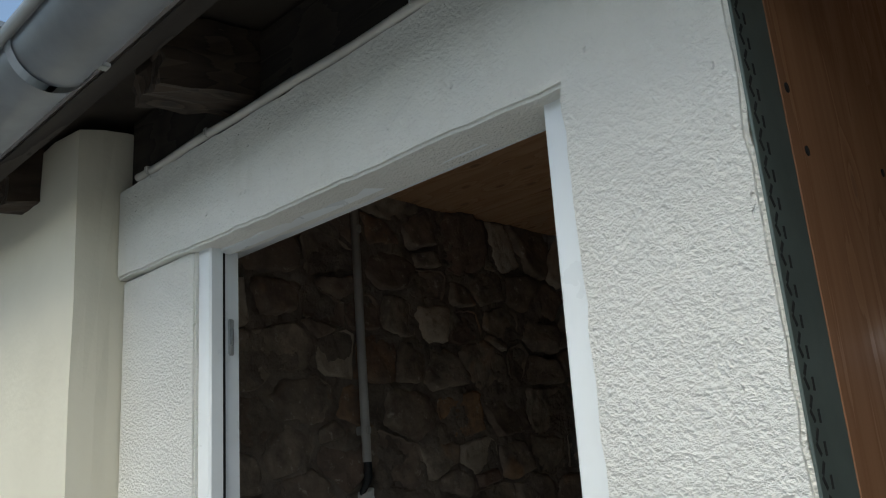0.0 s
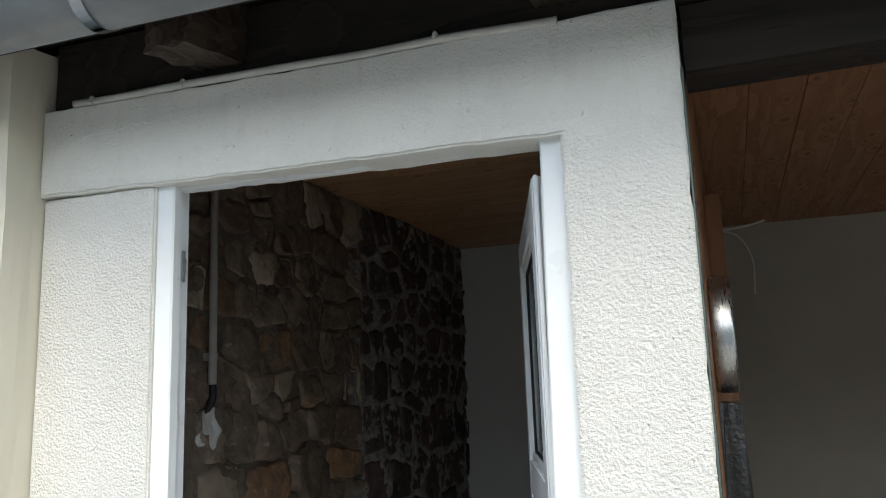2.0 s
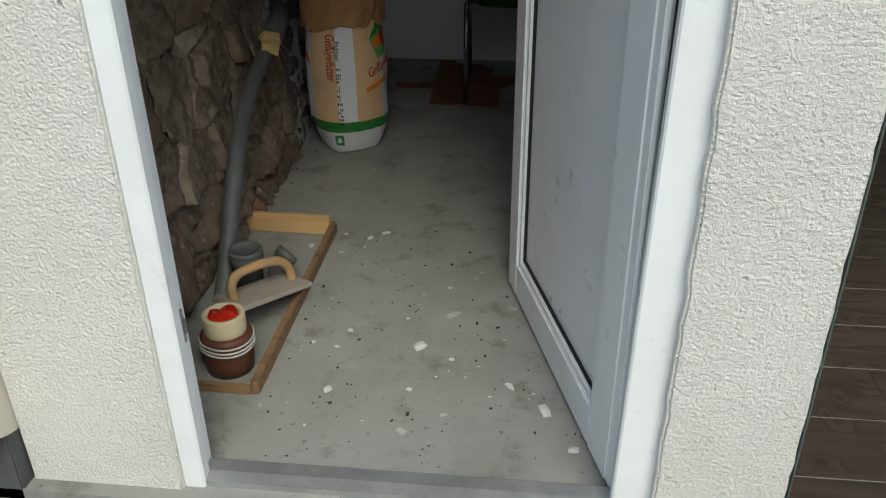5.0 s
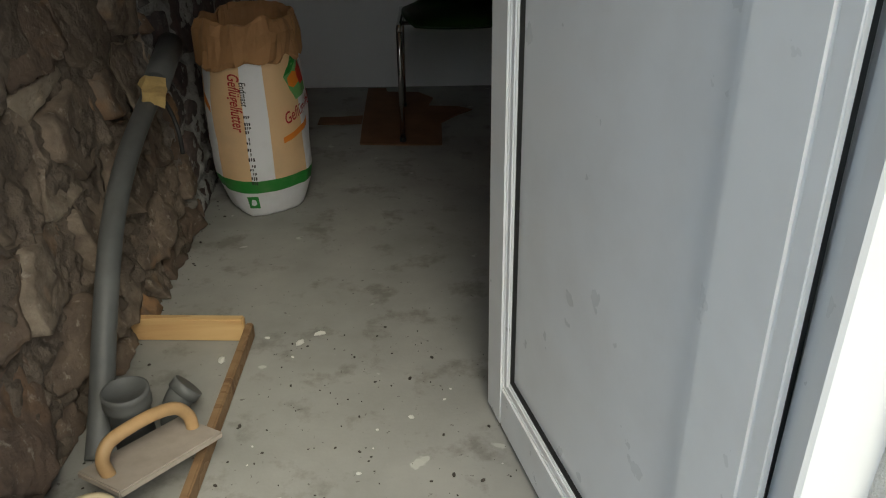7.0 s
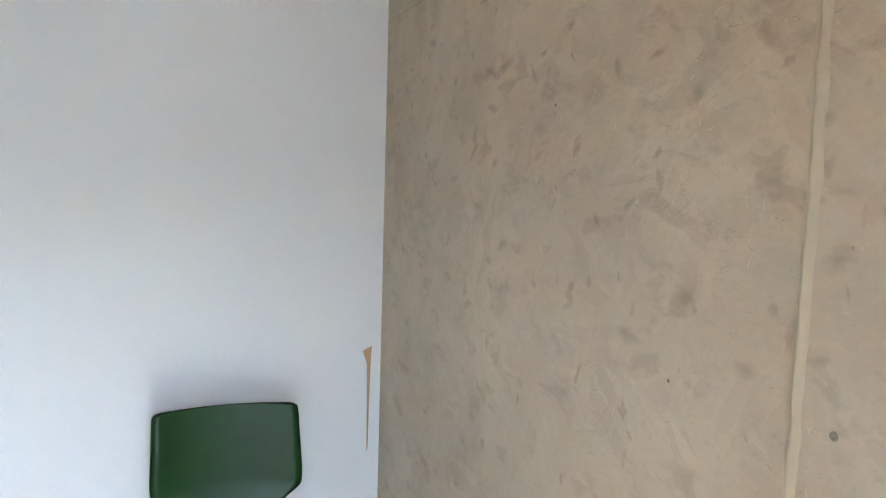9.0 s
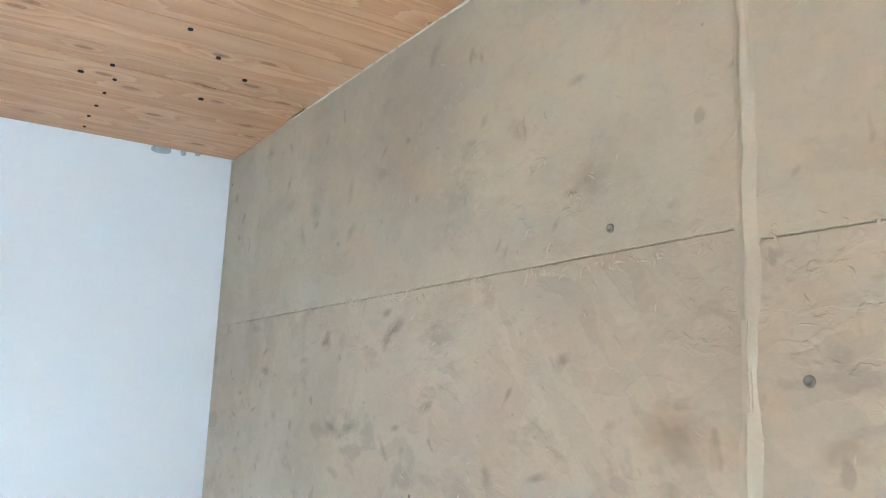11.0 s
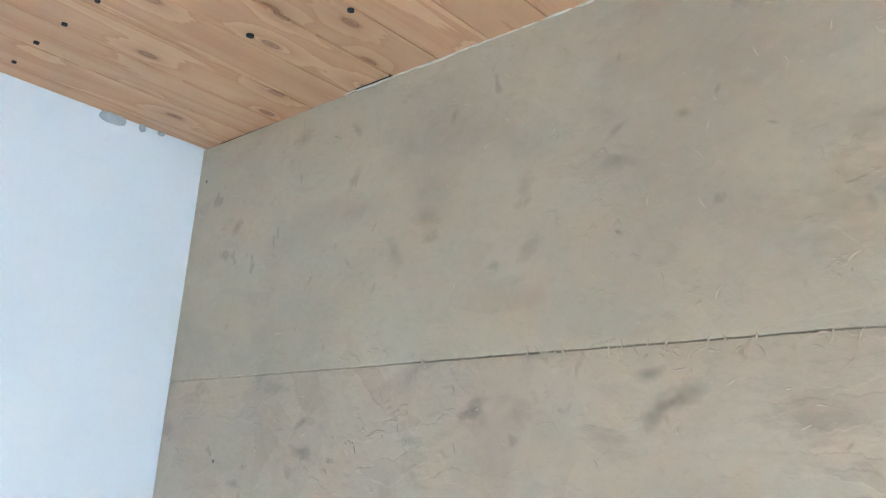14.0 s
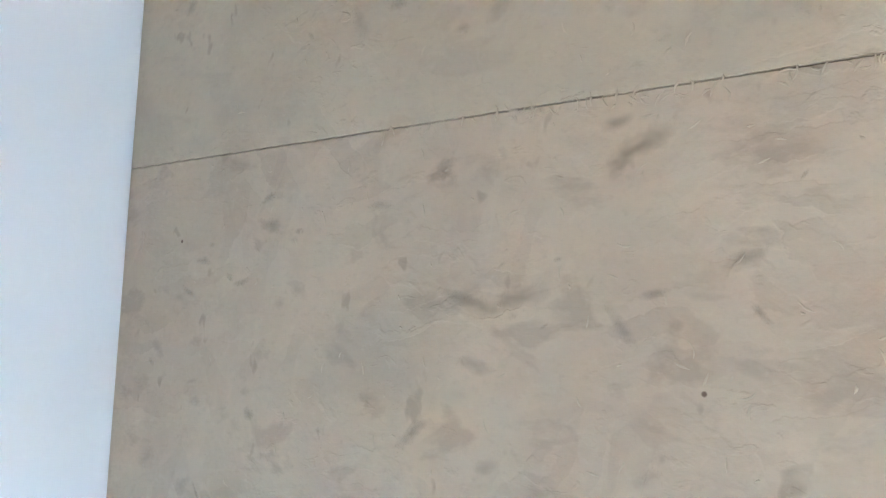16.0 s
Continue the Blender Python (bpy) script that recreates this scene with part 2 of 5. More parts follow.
def make_pine(name, a, b, knot, along, rnd="island", dull=0.5):
    m = M(name, dull, spec=0.4)
    r = m.island() if rnd == "island" else m.each()
    st = [9.0, 9.0, 9.0]
    st[along] = 0.7
    off = m.node("CombineXYZ")
    for i in range(3):
        m.link(m.math("MULTIPLY", r, 7.3 + 3.1 * i), off.inputs[i])
    add = m.node("VectorMath")
    m.link(m.coords(), add.inputs[0])
    m.link(off.outputs[0], add.inputs[1])
    sc = m.node("Mapping")
    sc.inputs["Scale"].default_value = st
    m.link(add.outputs[0], sc.inputs[0])
    ks = [7.5, 7.5, 7.5]
    ks[along] = 3.6
    kc = m.node("Mapping")
    kc.inputs["Scale"].default_value = ks
    m.link(add.outputs[0], kc.inputs[0])
    kv = m.node("TexVoronoi", Scale=1.0)
    if along < 2:
        kv.voronoi_dimensions = "2D"
    m.link(kc.outputs[0], kv.inputs["Vector"])
    kn = kv.outputs["Distance"]
    k = m.ramp(kn, (0.0, 0.95), (0.022, 0.7), (0.040, 0.62), (0.050, 1.0), (0.058, 0.4), (0.09, 0.0))
    n = m.node("TexNoise", Scale=1.3, Detail=6.0, Roughness=0.55, Distortion=0.6)
    m.link(sc.outputs[0], n.inputs["Vector"])
    bend = m.math("ADD", n.outputs["Fac"], m.math("MULTIPLY", m.ramp(kn, (0.0, 1.0), (0.30, 0.0)), 0.30))
    rings = m.math("FRACT", m.math("MULTIPLY", bend, 5.0))
    g = m.ramp(rings, (0.0, 0.0), (0.75, 0.65), (0.95, 1.0), (1.0, 0.2))
    c = m.mix(g, a, b)
    c = m.mix(m.ramp(r, (0.0, 0.0), (1.0, 0.35)), c, tuple(0.62 * v for v in a))
    m.color(m.mix(m.math("MULTIPLY", k, 0.85), c, knot))
    m.rough(m.ramp(g, (0.0, dull - 0.08), (1.0, dull + 0.12)))
    m.bump(g, 0.0008, 0.3)
    return m.mat


def make_concrete():
    m = M("concrete_floor", 0.75, spec=0.35)
    n = m.noise(2.2, 8, 0.6)
    c = m.mix(m.ramp(n, (0.32, 0.0), (0.68, 1.0)), (0.215, 0.215, 0.20), (0.335, 0.33, 0.31))
    c = m.mix(m.ramp(m.noise(8, 7, 0.65), (0.54, 0.0), (0.66, 0.7)), c, (0.15, 0.14, 0.125))
    c = m.mix(m.ramp(m.noise(55, 4, 0.6), (0.66, 0.0), (0.70, 0.8)), c, (0.10, 0.09, 0.08))
    c = m.mix(m.ramp(m.noise(13, 3, 0.5), (0.69, 0.0), (0.72, 0.55)), c, (0.55, 0.54, 0.51))
    m.color(c)
    m.rough(m.ramp(m.noise(6, 5), (0.3, 0.55), (0.7, 0.85)))
    m.bump(m.noise(130, 4), 0.001, 0.5)
    m.bump(m.noise(4, 6), 0.006, 0.4)
    return m.mat


def make_plain(name, c, rough=0.6, metal=0.0, var=0.15, scale=18, bump=0.0006, spec=0.5):
    m = M(name, rough, metal, spec)
    lo = tuple(v * (1 - var) for v in c)
    m.color(m.mix(m.ramp(m.noise(scale, 6, 0.6), (0.3, 0.0), (0.7, 1.0)), c, lo))
    m.bump(m.noise(scale * 4, 4), bump, 0.5)
    return m.mat


def make_white_wall():
    m = M("white_paint", 0.75, spec=0.3)
    m.color(m.mix(m.noise(2.5, 6), (0.72, 0.735, 0.745), (0.66, 0.67, 0.68)))
    m.bump(m.noise(3.5, 4), 0.01, 0.35)
    m.bump(m.noise(60, 4), 0.001, 0.35)
    return m.mat


def make_bag_paper():
    """Printed paper: stripes round the sack, a green band near the foot."""
    m = M("printed_paper", 0.55, spec=0.4)
    uv = m.node("SeparateXYZ")
    m.link(m.coords(space="UV"), uv.inputs[0])
    u, v = uv.outputs[0], uv.outputs[1]
    white, cream = (0.74, 0.74, 0.76), (0.72, 0.48, 0.27)
    stripes = m.ramp(u, (0.0, white), (0.06, cream), (0.30, white), (0.36, cream), (0.475, white), (0.55, cream), (0.67, white), (0.76, cream), (0.92, white), mode="CONSTANT")
    low = m.ramp(v, (0.0, 0.0), (0.215, 1.0), mode="CONSTANT")
    c = m.mix(low, white, stripes)
    band = m.ramp(v, (0.0, 0.0), (0.145, 1.0), (0.215, 0.0), mode="CONSTANT")
    c = m.mix(band, c, (0.02, 0.21, 0.035))
    m.color(m.mix(m.ramp(m.noise(9, 5), (0.5, 0.0), (0.8, 0.25)), c, (0.3, 0.25, 0.2)))
    m.bump(m.noise(13, 5, 0.6, m.coords((1, 1, 2.2))), 0.008, 0.5)
    return m.mat


def make_painting():
    m = M("painted_canvas", 0.5)
    s = m.node("SeparateXYZ")
    m.link(m.coords(), s.inputs[0])
    n = m.noise(5, 5, 0.6, None, 1.0)
    blue = m.mix(m.ramp(n, (0.3, 0.0), (0.7, 1.0)), (0.004, 0.030, 0.085), (0.010, 0.055, 0.12))
    h = m.math("ADD", m.math("MULTIPLY", s.outputs[2], 0.4), m.math("MULTIPLY", m.noise(3.5, 3), 0.3))
    m.color(m.mix(m.ramp(h, (0.66, 1.0), (0.70, 0.0)), blue, (0.50, 0.33, 0.04)))
    m.bump(m.noise(60, 3), 0.001, 0.4)
    return m.mat


def make_brushed():
    m = M("brushed_steel", 0.3, 1.0)
    m.color((0.55, 0.55, 0.54))
    m.rough(m.ramp(m.noise(60, 3, 0.5, m.coords((6, 1, 1))), (0.3, 0.22), (0.7, 0.4)))
    return m.mat


def make_glass():
    m = M("pane_glass", 0.02)
    m.b.inputs["Transmission Weight"].default_value = 1.0
    m.b.inputs["IOR"].default_value = 1.45
    m.color((0.92, 0.95, 0.94))
    return m.mat


ROUGHCAST, BEIGE, PVC = make_roughcast(), make_beige(), make_pvc()
STONE, STONE_DARK, MORTAR = make_stone(False), make_stone(True), make_mortar()
CLAY_LOW, CLAY_HIGH = make_clay("clay_board_worn", 1.0, (0.585, 0.50, 0.375)), make_clay("clay_board", 0.15, (0.585, 0.52, 0.39))
STONE_PALE = make_pale_stone()
PINE = make_pine("pine_boards", (0.56, 0.335, 0.185), (0.45, 0.245, 0.13), (0.16, 0.065, 0.03), 0)
PINE_DARK = make_pine("stained_pine_boards", (0.40, 0.20, 0.10), (0.28, 0.125, 0.06), (0.10, 0.045, 0.02), 1)
PLY = make_pine("plywood_panel", (0.30, 0.145, 0.07), (0.22, 0.10, 0.048), (0.14, 0.06, 0.03), 2, "each")
LATH = make_pine("pine_lath", (0.62, 0.42, 0.20), (0.50, 0.30, 0.13), (0.22, 0.11, 0.05), 0, "each")
LATH_DIRTY = make_pine("dirty_pine_lath", (0.27, 0.165, 0.085), (0.18, 0.10, 0.05), (0.10, 0.05, 0.025), 0, "each", 0.7)
LAMINATE = make_pine("grey_laminate", (0.085, 0.068, 0.055), (0.04, 0.032, 0.027), (0.03, 0.022, 0.018), 0, "each", 0.4)
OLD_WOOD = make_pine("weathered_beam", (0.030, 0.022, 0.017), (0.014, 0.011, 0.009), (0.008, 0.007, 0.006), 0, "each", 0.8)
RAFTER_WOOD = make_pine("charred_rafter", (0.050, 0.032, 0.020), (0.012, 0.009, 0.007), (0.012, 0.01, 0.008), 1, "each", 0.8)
CONCRETE, WHITE_WALL, BAG_PAPER, CANVAS = make_concrete(), make_white_wall(), make_bag_paper(), make_painting()
BRUSHED, GLASS = make_brushed(), make_glass()
ZINC = make_plain("zinc_sheet", (0.36, 0.37, 0.375), 0.45, 0.6, 0.25, 7)
GREY_PIPE = make_plain("grey_plastic_pipe", (0.115, 0.12, 0.118), 0.55, 0, 0.35, 9)
CONDUIT = make_plain("pale_conduit", (0.55, 0.53, 0.49), 0.5, 0, 0.25, 12)
CONDUIT_GREY = make_plain("grey_conduit", (0.40, 0.385, 0.36), 0.5, 0, 0.25, 12)
KRAFT = make_plain("kraft_paper", (0.42, 0.22, 0.095), 0.75, 0, 0.25, 8, 0.002)
CARD = make_plain("wet_cardboard", (0.20, 0.095, 0.045), 0.85, 0, 0.35, 7)
GREEN = make_plain("green_varnish", (0.004, 0.036, 0.003), 0.42, 0, 0.35, 9, 0.0002, 0.25)
CHROME = make_plain("chrome", (0.62, 0.62, 0.62), 0.12, 1.0, 0.1)
BEAD = make_plain("corner_bead_steel", (0.13, 0.16, 0.145), 0.55, 0.5, 0.3, 12)
BLACK = make_plain("black_wrap", (0.018, 0.02, 0.021), 0.3, 0, 0.4, 25, 0.004)
RUBBER = make_plain("black_rubber", (0.012, 0.012, 0.012), 0.6)
DARK_HOLE = make_plain("dark_recess", (0.008, 0.008, 0.008), 0.9)
FLOAT_FACE = make_plain("float_board", (0.36, 0.31, 0.265), 0.8, 0, 0.25, 14, 0.001)
FLOAT_GRIP = make_plain("worn_wooden_grip", (0.46, 0.29, 0.14), 0.55, 0, 0.3, 14)
TERRA = make_plain("brown_pipe_plastic", (0.13, 0.045, 0.025), 0.5, 0, 0.4, 12)
TAPE = make_plain("masking_tape", (0.62, 0.52, 0.34), 0.6, 0, 0.15, 20)
RED = make_plain("red_film", (0.60, 0.025, 0.012), 0.3, 0, 0.35, 30, 0.004)
FOAM = make_plain("yellow_foam", (0.60, 0.42, 0.17), 0.9, 0, 0.3, 25, 0.004)
FLAKE = make_plain("plaster_flake", (0.66, 0.65, 0.61), 0.9, 0, 0.2, 30)
DIRT = make_plain("dark_crumb", (0.05, 0.042, 0.035), 0.95, 0, 0.3, 30)
INK_RED = make_plain("red_ink", (0.42, 0.02, 0.02), 0.5, 0, 0.1)
INK_BLACK = make_plain("black_ink", (0.03, 0.025, 0.025), 0.5, 0, 0.1)
INK_GREEN = make_plain("green_ink", (0.02, 0.24, 0.04), 0.5, 0, 0.1)
INK_LIME = make_plain("lime_ink", (0.16, 0.42, 0.14), 0.5, 0, 0.1)
INK_ORANGE = make_plain("orange_ink", (0.80, 0.24, 0.03), 0.5, 0, 0.1)
INK_SCARLET = make_plain("scarlet_ink", (0.60, 0.04, 0.02), 0.5, 0, 0.1)
ALU = make_plain("aluminium_sill", (0.55, 0.56, 0.56), 0.4, 0.7, 0.3, 15)
SLATE = make_plain("grey_plinth", (0.10, 0.10, 0.105), 0.8, 0, 0.3, 10, 0.002)
PAVING = make_plain("yard_concrete", (0.38, 0.37, 0.345), 0.85, 0, 0.3, 3, 0.004)
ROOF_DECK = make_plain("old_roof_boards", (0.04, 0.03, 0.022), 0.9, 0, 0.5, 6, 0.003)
# the deep terrace's shade is mixed into this wall colour
SHADED_WALL = make_plain("shaded_cream_paint", (0.40, 0.36, 0.30), 0.8, 0, 0.12, 3, 0.002)
GREY_PLASTER = make_plain("grey_plaster", (0.42, 0.44, 0.45), 0.9, 0, 0.3, 40, 0.002)
MUD = make_smear("dried_mud", (0.34, 0.26, 0.19), 0.25)
MUD_FAINT = make_smear("faint_mud", (0.42, 0.34, 0.26), 0.17)
MUD_RED = make_smear("red_mud", (0.50, 0.33, 0.23), 0.22)
SCREW = make_plain("dull_screw", (0.30, 0.28, 0.24), 0.5, 0.3)
FILLER = make_plain("pale_filler", (0.63, 0.555, 0.42), 0.4, 0, 0.15, 14, 0.003)
WHITE_CABLE = make_plain("white_cable", (0.7, 0.7, 0.68), 0.5)
DRIP = make_plain("brown_stain", (0.42, 0.28, 0.16), 0.6, 0, 0.25, 20)


# ---- mesh helpers ----
def box(bm, x0, x1, y0, y1, z0, z1, m=None):
    v = [bm.verts.new((x, y, z)) for x in (x0, x1) for y in (y0, y1) for z in (z0, z1)]
    f = [bm.faces.new([v[i] for i in q]) for q in ((0, 1, 3, 2), (4, 6, 7, 5), (0, 4, 5, 1), (2, 3, 7, 6), (0, 2, 6, 4), (1, 5, 7, 3))]
    if m is not None:
        bmesh.ops.transform(bm, matrix=m, verts=v)
    return v


def bevel(bm, w, seg=2):
    bmesh.ops.bevel(bm, geom=[e for e in bm.edges], offset=w, segments=seg, affect="EDGES", clamp_overlap=True)


def block(x0, x1, y0, y1, z0, z1, w=0.003, seg=2):
    bm = bmesh.new()
    box(bm, x0, x1, y0, y1, z0, z1)
    if w:
        bevel(bm, w, seg)
    return bm


def prism(outline, axis, a, b):
    """A closed outline in the two other axes, drawn out along axis from a to b."""
    bm = bmesh.new()

    def at(p, w):
        q = list(p)
        q.insert(axis, w)
        return bm.verts.new(q)

    lo, hi = [at(p, a) for p in outline], [at(p, b) for p in outline]
    n = len(lo)
    bm.faces.new(lo)
    bm.faces.new(hi[::-1])
    for i in range(n):
        bm.faces.new((lo[i], hi[i], hi[(i + 1) % n], lo[(i + 1) % n]))
    bmesh.ops.recalc_face_normals(bm, faces=bm.faces)
    return bm


def smooth_path(pts, steps=6):
    pts = [Vector(p) for p in pts]
    if len(pts) < 3:
        return pts
    out = []
    for i in range(len(pts) - 1):
        p0, p1, p2, p3 = pts[max(i - 1, 0)], pts[i], pts[i + 1], pts[min(i + 2, len(pts) - 1)]
        for k in range(steps):
            t = k / steps
            out.append(0.5 * (2 * p1 + (p2 - p0) * t + (2 * p0 - 5 * p1 + 4 * p2 - p3) * t * t + (3 * p1 - p0 - 3 * p2 + p3) * t ** 3))
    return out + [pts[-1]]


def tube(pts, r, sides=12, bm=None, caps=True):
    bm = bm or bmesh.new()
    rings = []
    for i, p in enumerate(pts):
        d = (pts[min(i + 1, len(pts) - 1)] - pts[max(i - 1, 0)]).normalized()
        a = d.orthogonal().normalized() if i == 0 else (a - d * a.dot(d)).normalized()
        b = d.cross(a)
        rr = r[i] if isinstance(r, (list, tuple)) else r
        rings.append([bm.verts.new(p + (a * math.cos(2 * math.pi * k / sides) + b * math.sin(2 * math.pi * k / sides)) * rr) for k in range(sides)])
    for u, v in zip(rings, rings[1:]):
        for k in range(sides):
            f = bm.faces.new((u[k], u[(k + 1) % sides], v[(k + 1) % sides], v[k]))
            f.smooth = True
    if caps:
        bm.faces.new(rings[0][::-1])
        bm.faces.new(rings[-1])
    return bm


def lathe(profile, centre, sides=32):
    """Turns (radius, height) pairs round an upright axis."""
    bm = bmesh.new()
    rings = [[bm.verts.new((centre[0] + r * math.cos(2 * math.pi * k / sides), centre[1] + r * math.sin(2 * math.pi * k / sides), centre[2] + h)) for k in range(sides)] for r, h in profile]
    for u, v in zip(rings, rings[1:]):
        for k in range(sides):
            f = bm.faces.new((u[k], u[(k + 1) % sides], v[(k + 1) % sides], v[k]))
            f.smooth = True
    bmesh.ops.recalc_face_normals(bm, faces=bm.faces)
    return bm


def link_mesh(name, bm, material, smooth=False):
    me = bpy.data.meshes.new(name)
    if smooth:
        for f in bm.faces:
            f.smooth = True
    bm.to_mesh(me)
    bm.free()
    me.materials.append(material)
    return new(name, me)


def part(name, bm, material, parent, label="", smooth=False):
    ob = link_mesh(name, bm, material, smooth)
    ob.parent = parent
    if parent is not None:
        ob.matrix_parent_inverse = parent.matrix_basis.inverted()
    return tagged(ob, label) if label else ob


def structure(name, bm, material, label, category):
    return tagged(link_mesh(name, bm, material), label, category, kind="structure")


def thing(name, label, category, at=(0, 0, 0), group="", kind=""):
    ob = new(name)
    ob.empty_display_size = 0.05
    ob.location = at
    return tagged(ob, label, category, group, kind)


def wobble(bm, amount, scale, seed=0.0):
    for v in bm.verts:
        n = noise.noise_vector(v.co * scale + Vector((seed, seed * 1.7, -seed)))
        v.co += n * amount


def grid_sheet(nu, nv, fn):
    bm = bmesh.new()
    vs = [[bm.verts.new(fn(i / nu, j / nv)) for j in range(nv + 1)] for i in range(nu + 1)]
    for i in range(nu):
        for j in range(nv):
            f = bm.faces.new((vs[i][j], vs[i + 1][j], vs[i + 1][j + 1], vs[i][j + 1]))
            f.smooth = True
    return bm


# ---- the large structure ----
CLAY_X, BACK_Y, CEIL = -0.366, 4.025, 2.435
CEIL_FALL = 0.009
FACE = 0.815
XL = -1.745

structure("floor", block(-2.1, -0.30, 0.80, 4.2, -0.25, 0.0, 0), CONCRETE, "grey concrete floor with stains and plaster flecks", "floor")
structure("ground", block(-60, 60, -60, 0.795, -0.5, -0.03, 0), PAVING, "pale concrete yard in front of the house", "ground")
# added wall, never in view: keeps low sky light out of the room
structure("sky_block_wall", block(-14, 14, -6.2, -5.9, -0.5, 3.2, 0), BEIGE, "unseen plain wall across the yard, added to block low sky light", "wall")
# split from the white wall so its colour can carry the terrace shade
structure("wall_back_terrace", block(-0.2995, 3.1, BACK_Y - 0.001, BACK_Y + 0.2, -0.2, 2.75, 0), SHADED_WALL, "cream wall at the back of the terrace, darkened to stand for shade", "wall")
structure("wall_back", block(-2.1, -0.30, BACK_Y, BACK_Y + 0.2, -0.2, 2.75, 0), WHITE_WALL, "white painted plaster wall", "wall")

# front wall: one sheet of plaster for pillar and lintel, and the panel beside the door frame
def edge_run(p, q, step, rough, seed):
    """Points from p to q (without q), each shifted a little across the line."""
    d = math.hypot(q[0] - p[0], q[1] - p[1])
    n = max(1, int(d / step))
    nx, nz = (q[1] - p[1]) / d, -(q[0] - p[0]) / d
    out = []
    for i in range(n):
        t = i / n
        k = 0 if i == 0 else rough * noise.noise(Vector((t * d * 28, seed, 0.3))) + 0.6 * rough * noise.noise(Vector((t * d * 90, seed, 4.3)))
        out.append((p[0] + (q[0] - p[0]) * t + nx * k, p[1] + (q[1] - p[1]) * t + nz * k))
    return out


corners = [(XL, 2.040), (-1.10, 2.028), (-0.522, 2.022), (-0.522, 1.30), (-0.530, -0.028), (-0.302, -0.028), (-0.301, 2.247), (-0.97, 2.240), (XL, 2.248)]
outline = []
for i, (p, q) in enumerate(zip(corners, corners[1:] + corners[:1])):
    outline += edge_run(p, q, 0.03, 0.0035 if i != 8 else 0.0, i * 3.7)
bm = prism(outline, 1, FACE, 0.910)
front = [e for e in bm.edges if all(abs(v.co.y - FACE) < 1e-5 for v in e.verts)]
bmesh.ops.bevel(bm, geom=front, offset=0.005, segments=2, affect="EDGES", clamp_overlap=True)
wall_front = structure("wall_front", bm, ROUGHCAST, "white roughcast pillar and lintel round a doorway", "wall")
part("side_panel", block(XL, -1.431, 0.832, 0.910, -0.028, 2.036, 0.004), ROUGHCAST, wall_front, "roughcast strip beside the door frame")
structure("wall_front_inner", block(-1.88, CLAY_X + 0.017, 0.9135, 0.99, 2.062, 2.75, 0), WHITE_WALL, "inside of the front wall over the door", "wall")

# neighbouring house corner, its lower end broken off above a grey plinth
bm = bmesh.new()
box(bm, -3.4, XL - 0.001, 0.722, 1.02, 0.14, 2.395)
bmesh.ops.subdivide_edges(bm, edges=bm.edges[:], cuts=10, use_grid_fill=True)
for v in bm.verts:
    v.co += 0.006 * noise.noise_vector(v.co * 7) * (0 if abs(v.co.x - XL + 0.001) < 0.001 and v.co.y > 0.8 else 1)
    if v.co.z < 0.16:
        v.co.z += 0.05 * noise.noise(v.co * 9)
    if v.co.z > 2.375:
        v.co.z += 0.03 * noise.noise(v.co * 11)
structure("wall_neighbour", bm, BEIGE, "beige rendered house corner with a ragged lower edge", "wall")
structure("plinth", block(-3.4, XL - 0.003, 0.80, 1.02, -0.03, 0.20, 0.004), SLATE, "dark grey plinth under the beige render", "plinth")

# ceilings
bm = bmesh.new()
BOARD = 0.1005
y, k = 0.992 - 0.025, 0
while y < BACK_Y - 0.004:
    gap = 0.0055 if abs(y + BOARD - 3.51) < 0.06 else 0.0024
    y1 = min(y + BOARD - gap, BACK_Y - 0.002)
    dz = 0.0022 * noise.noise(Vector((k * 3.3, 0, 0)))
    v = box(bm, -1.84, CLAY_X + 0.012 - 0.009 * (k % 4 == 1) - 0.009 * (k % 3 == 1), max(y, 0.992), y1, CEIL + dz, CEIL + 0.02)
    y += BOARD
    k += 1
box(bm, -1.84, CLAY_X + 0.012, 0.992, BACK_Y - 0.002, CEIL + 0.0205, CEIL + 0.03)
for v in bm.verts:
    v.co.z -= CEIL_FALL * (BACK_Y - v.co.y)
ceiling = structure("ceiling", bm, PINE, "knotty orange pine board ceiling", "ceiling")
bm = bmesh.new()
x, k = -0.2962, 0
while x < 3.0:
    box(bm, x, x + 0.1575, 0.98, BACK_Y - 0.002, 2.42 + 0.001 * (k % 2), 2.445)
    x += 0.16
    k += 1
box(bm, -0.3055, 3.04, 0.98, BACK_Y - 0.002, 2.4455, 2.452)
structure("ceiling_terrace", bm, PINE_DARK, "brown stained board ceiling of the covered terrace", "ceiling")
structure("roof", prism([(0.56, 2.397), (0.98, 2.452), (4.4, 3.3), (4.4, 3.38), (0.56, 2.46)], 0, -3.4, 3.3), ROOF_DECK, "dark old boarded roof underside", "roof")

# covered terrace beside the room
structure("floor_terrace", block(-0.295, 3.05, 0.80, 4.2, -0.25, -0.02, 0), DARK_HOLE, "dark subfloor under the laminate planks", "floor")
structure("wall_terrace", block(3.05, 3.25, 0.8, 4.2, -0.2, 3.0, 0), WHITE_WALL, "plain white side wall of the terrace", "wall")

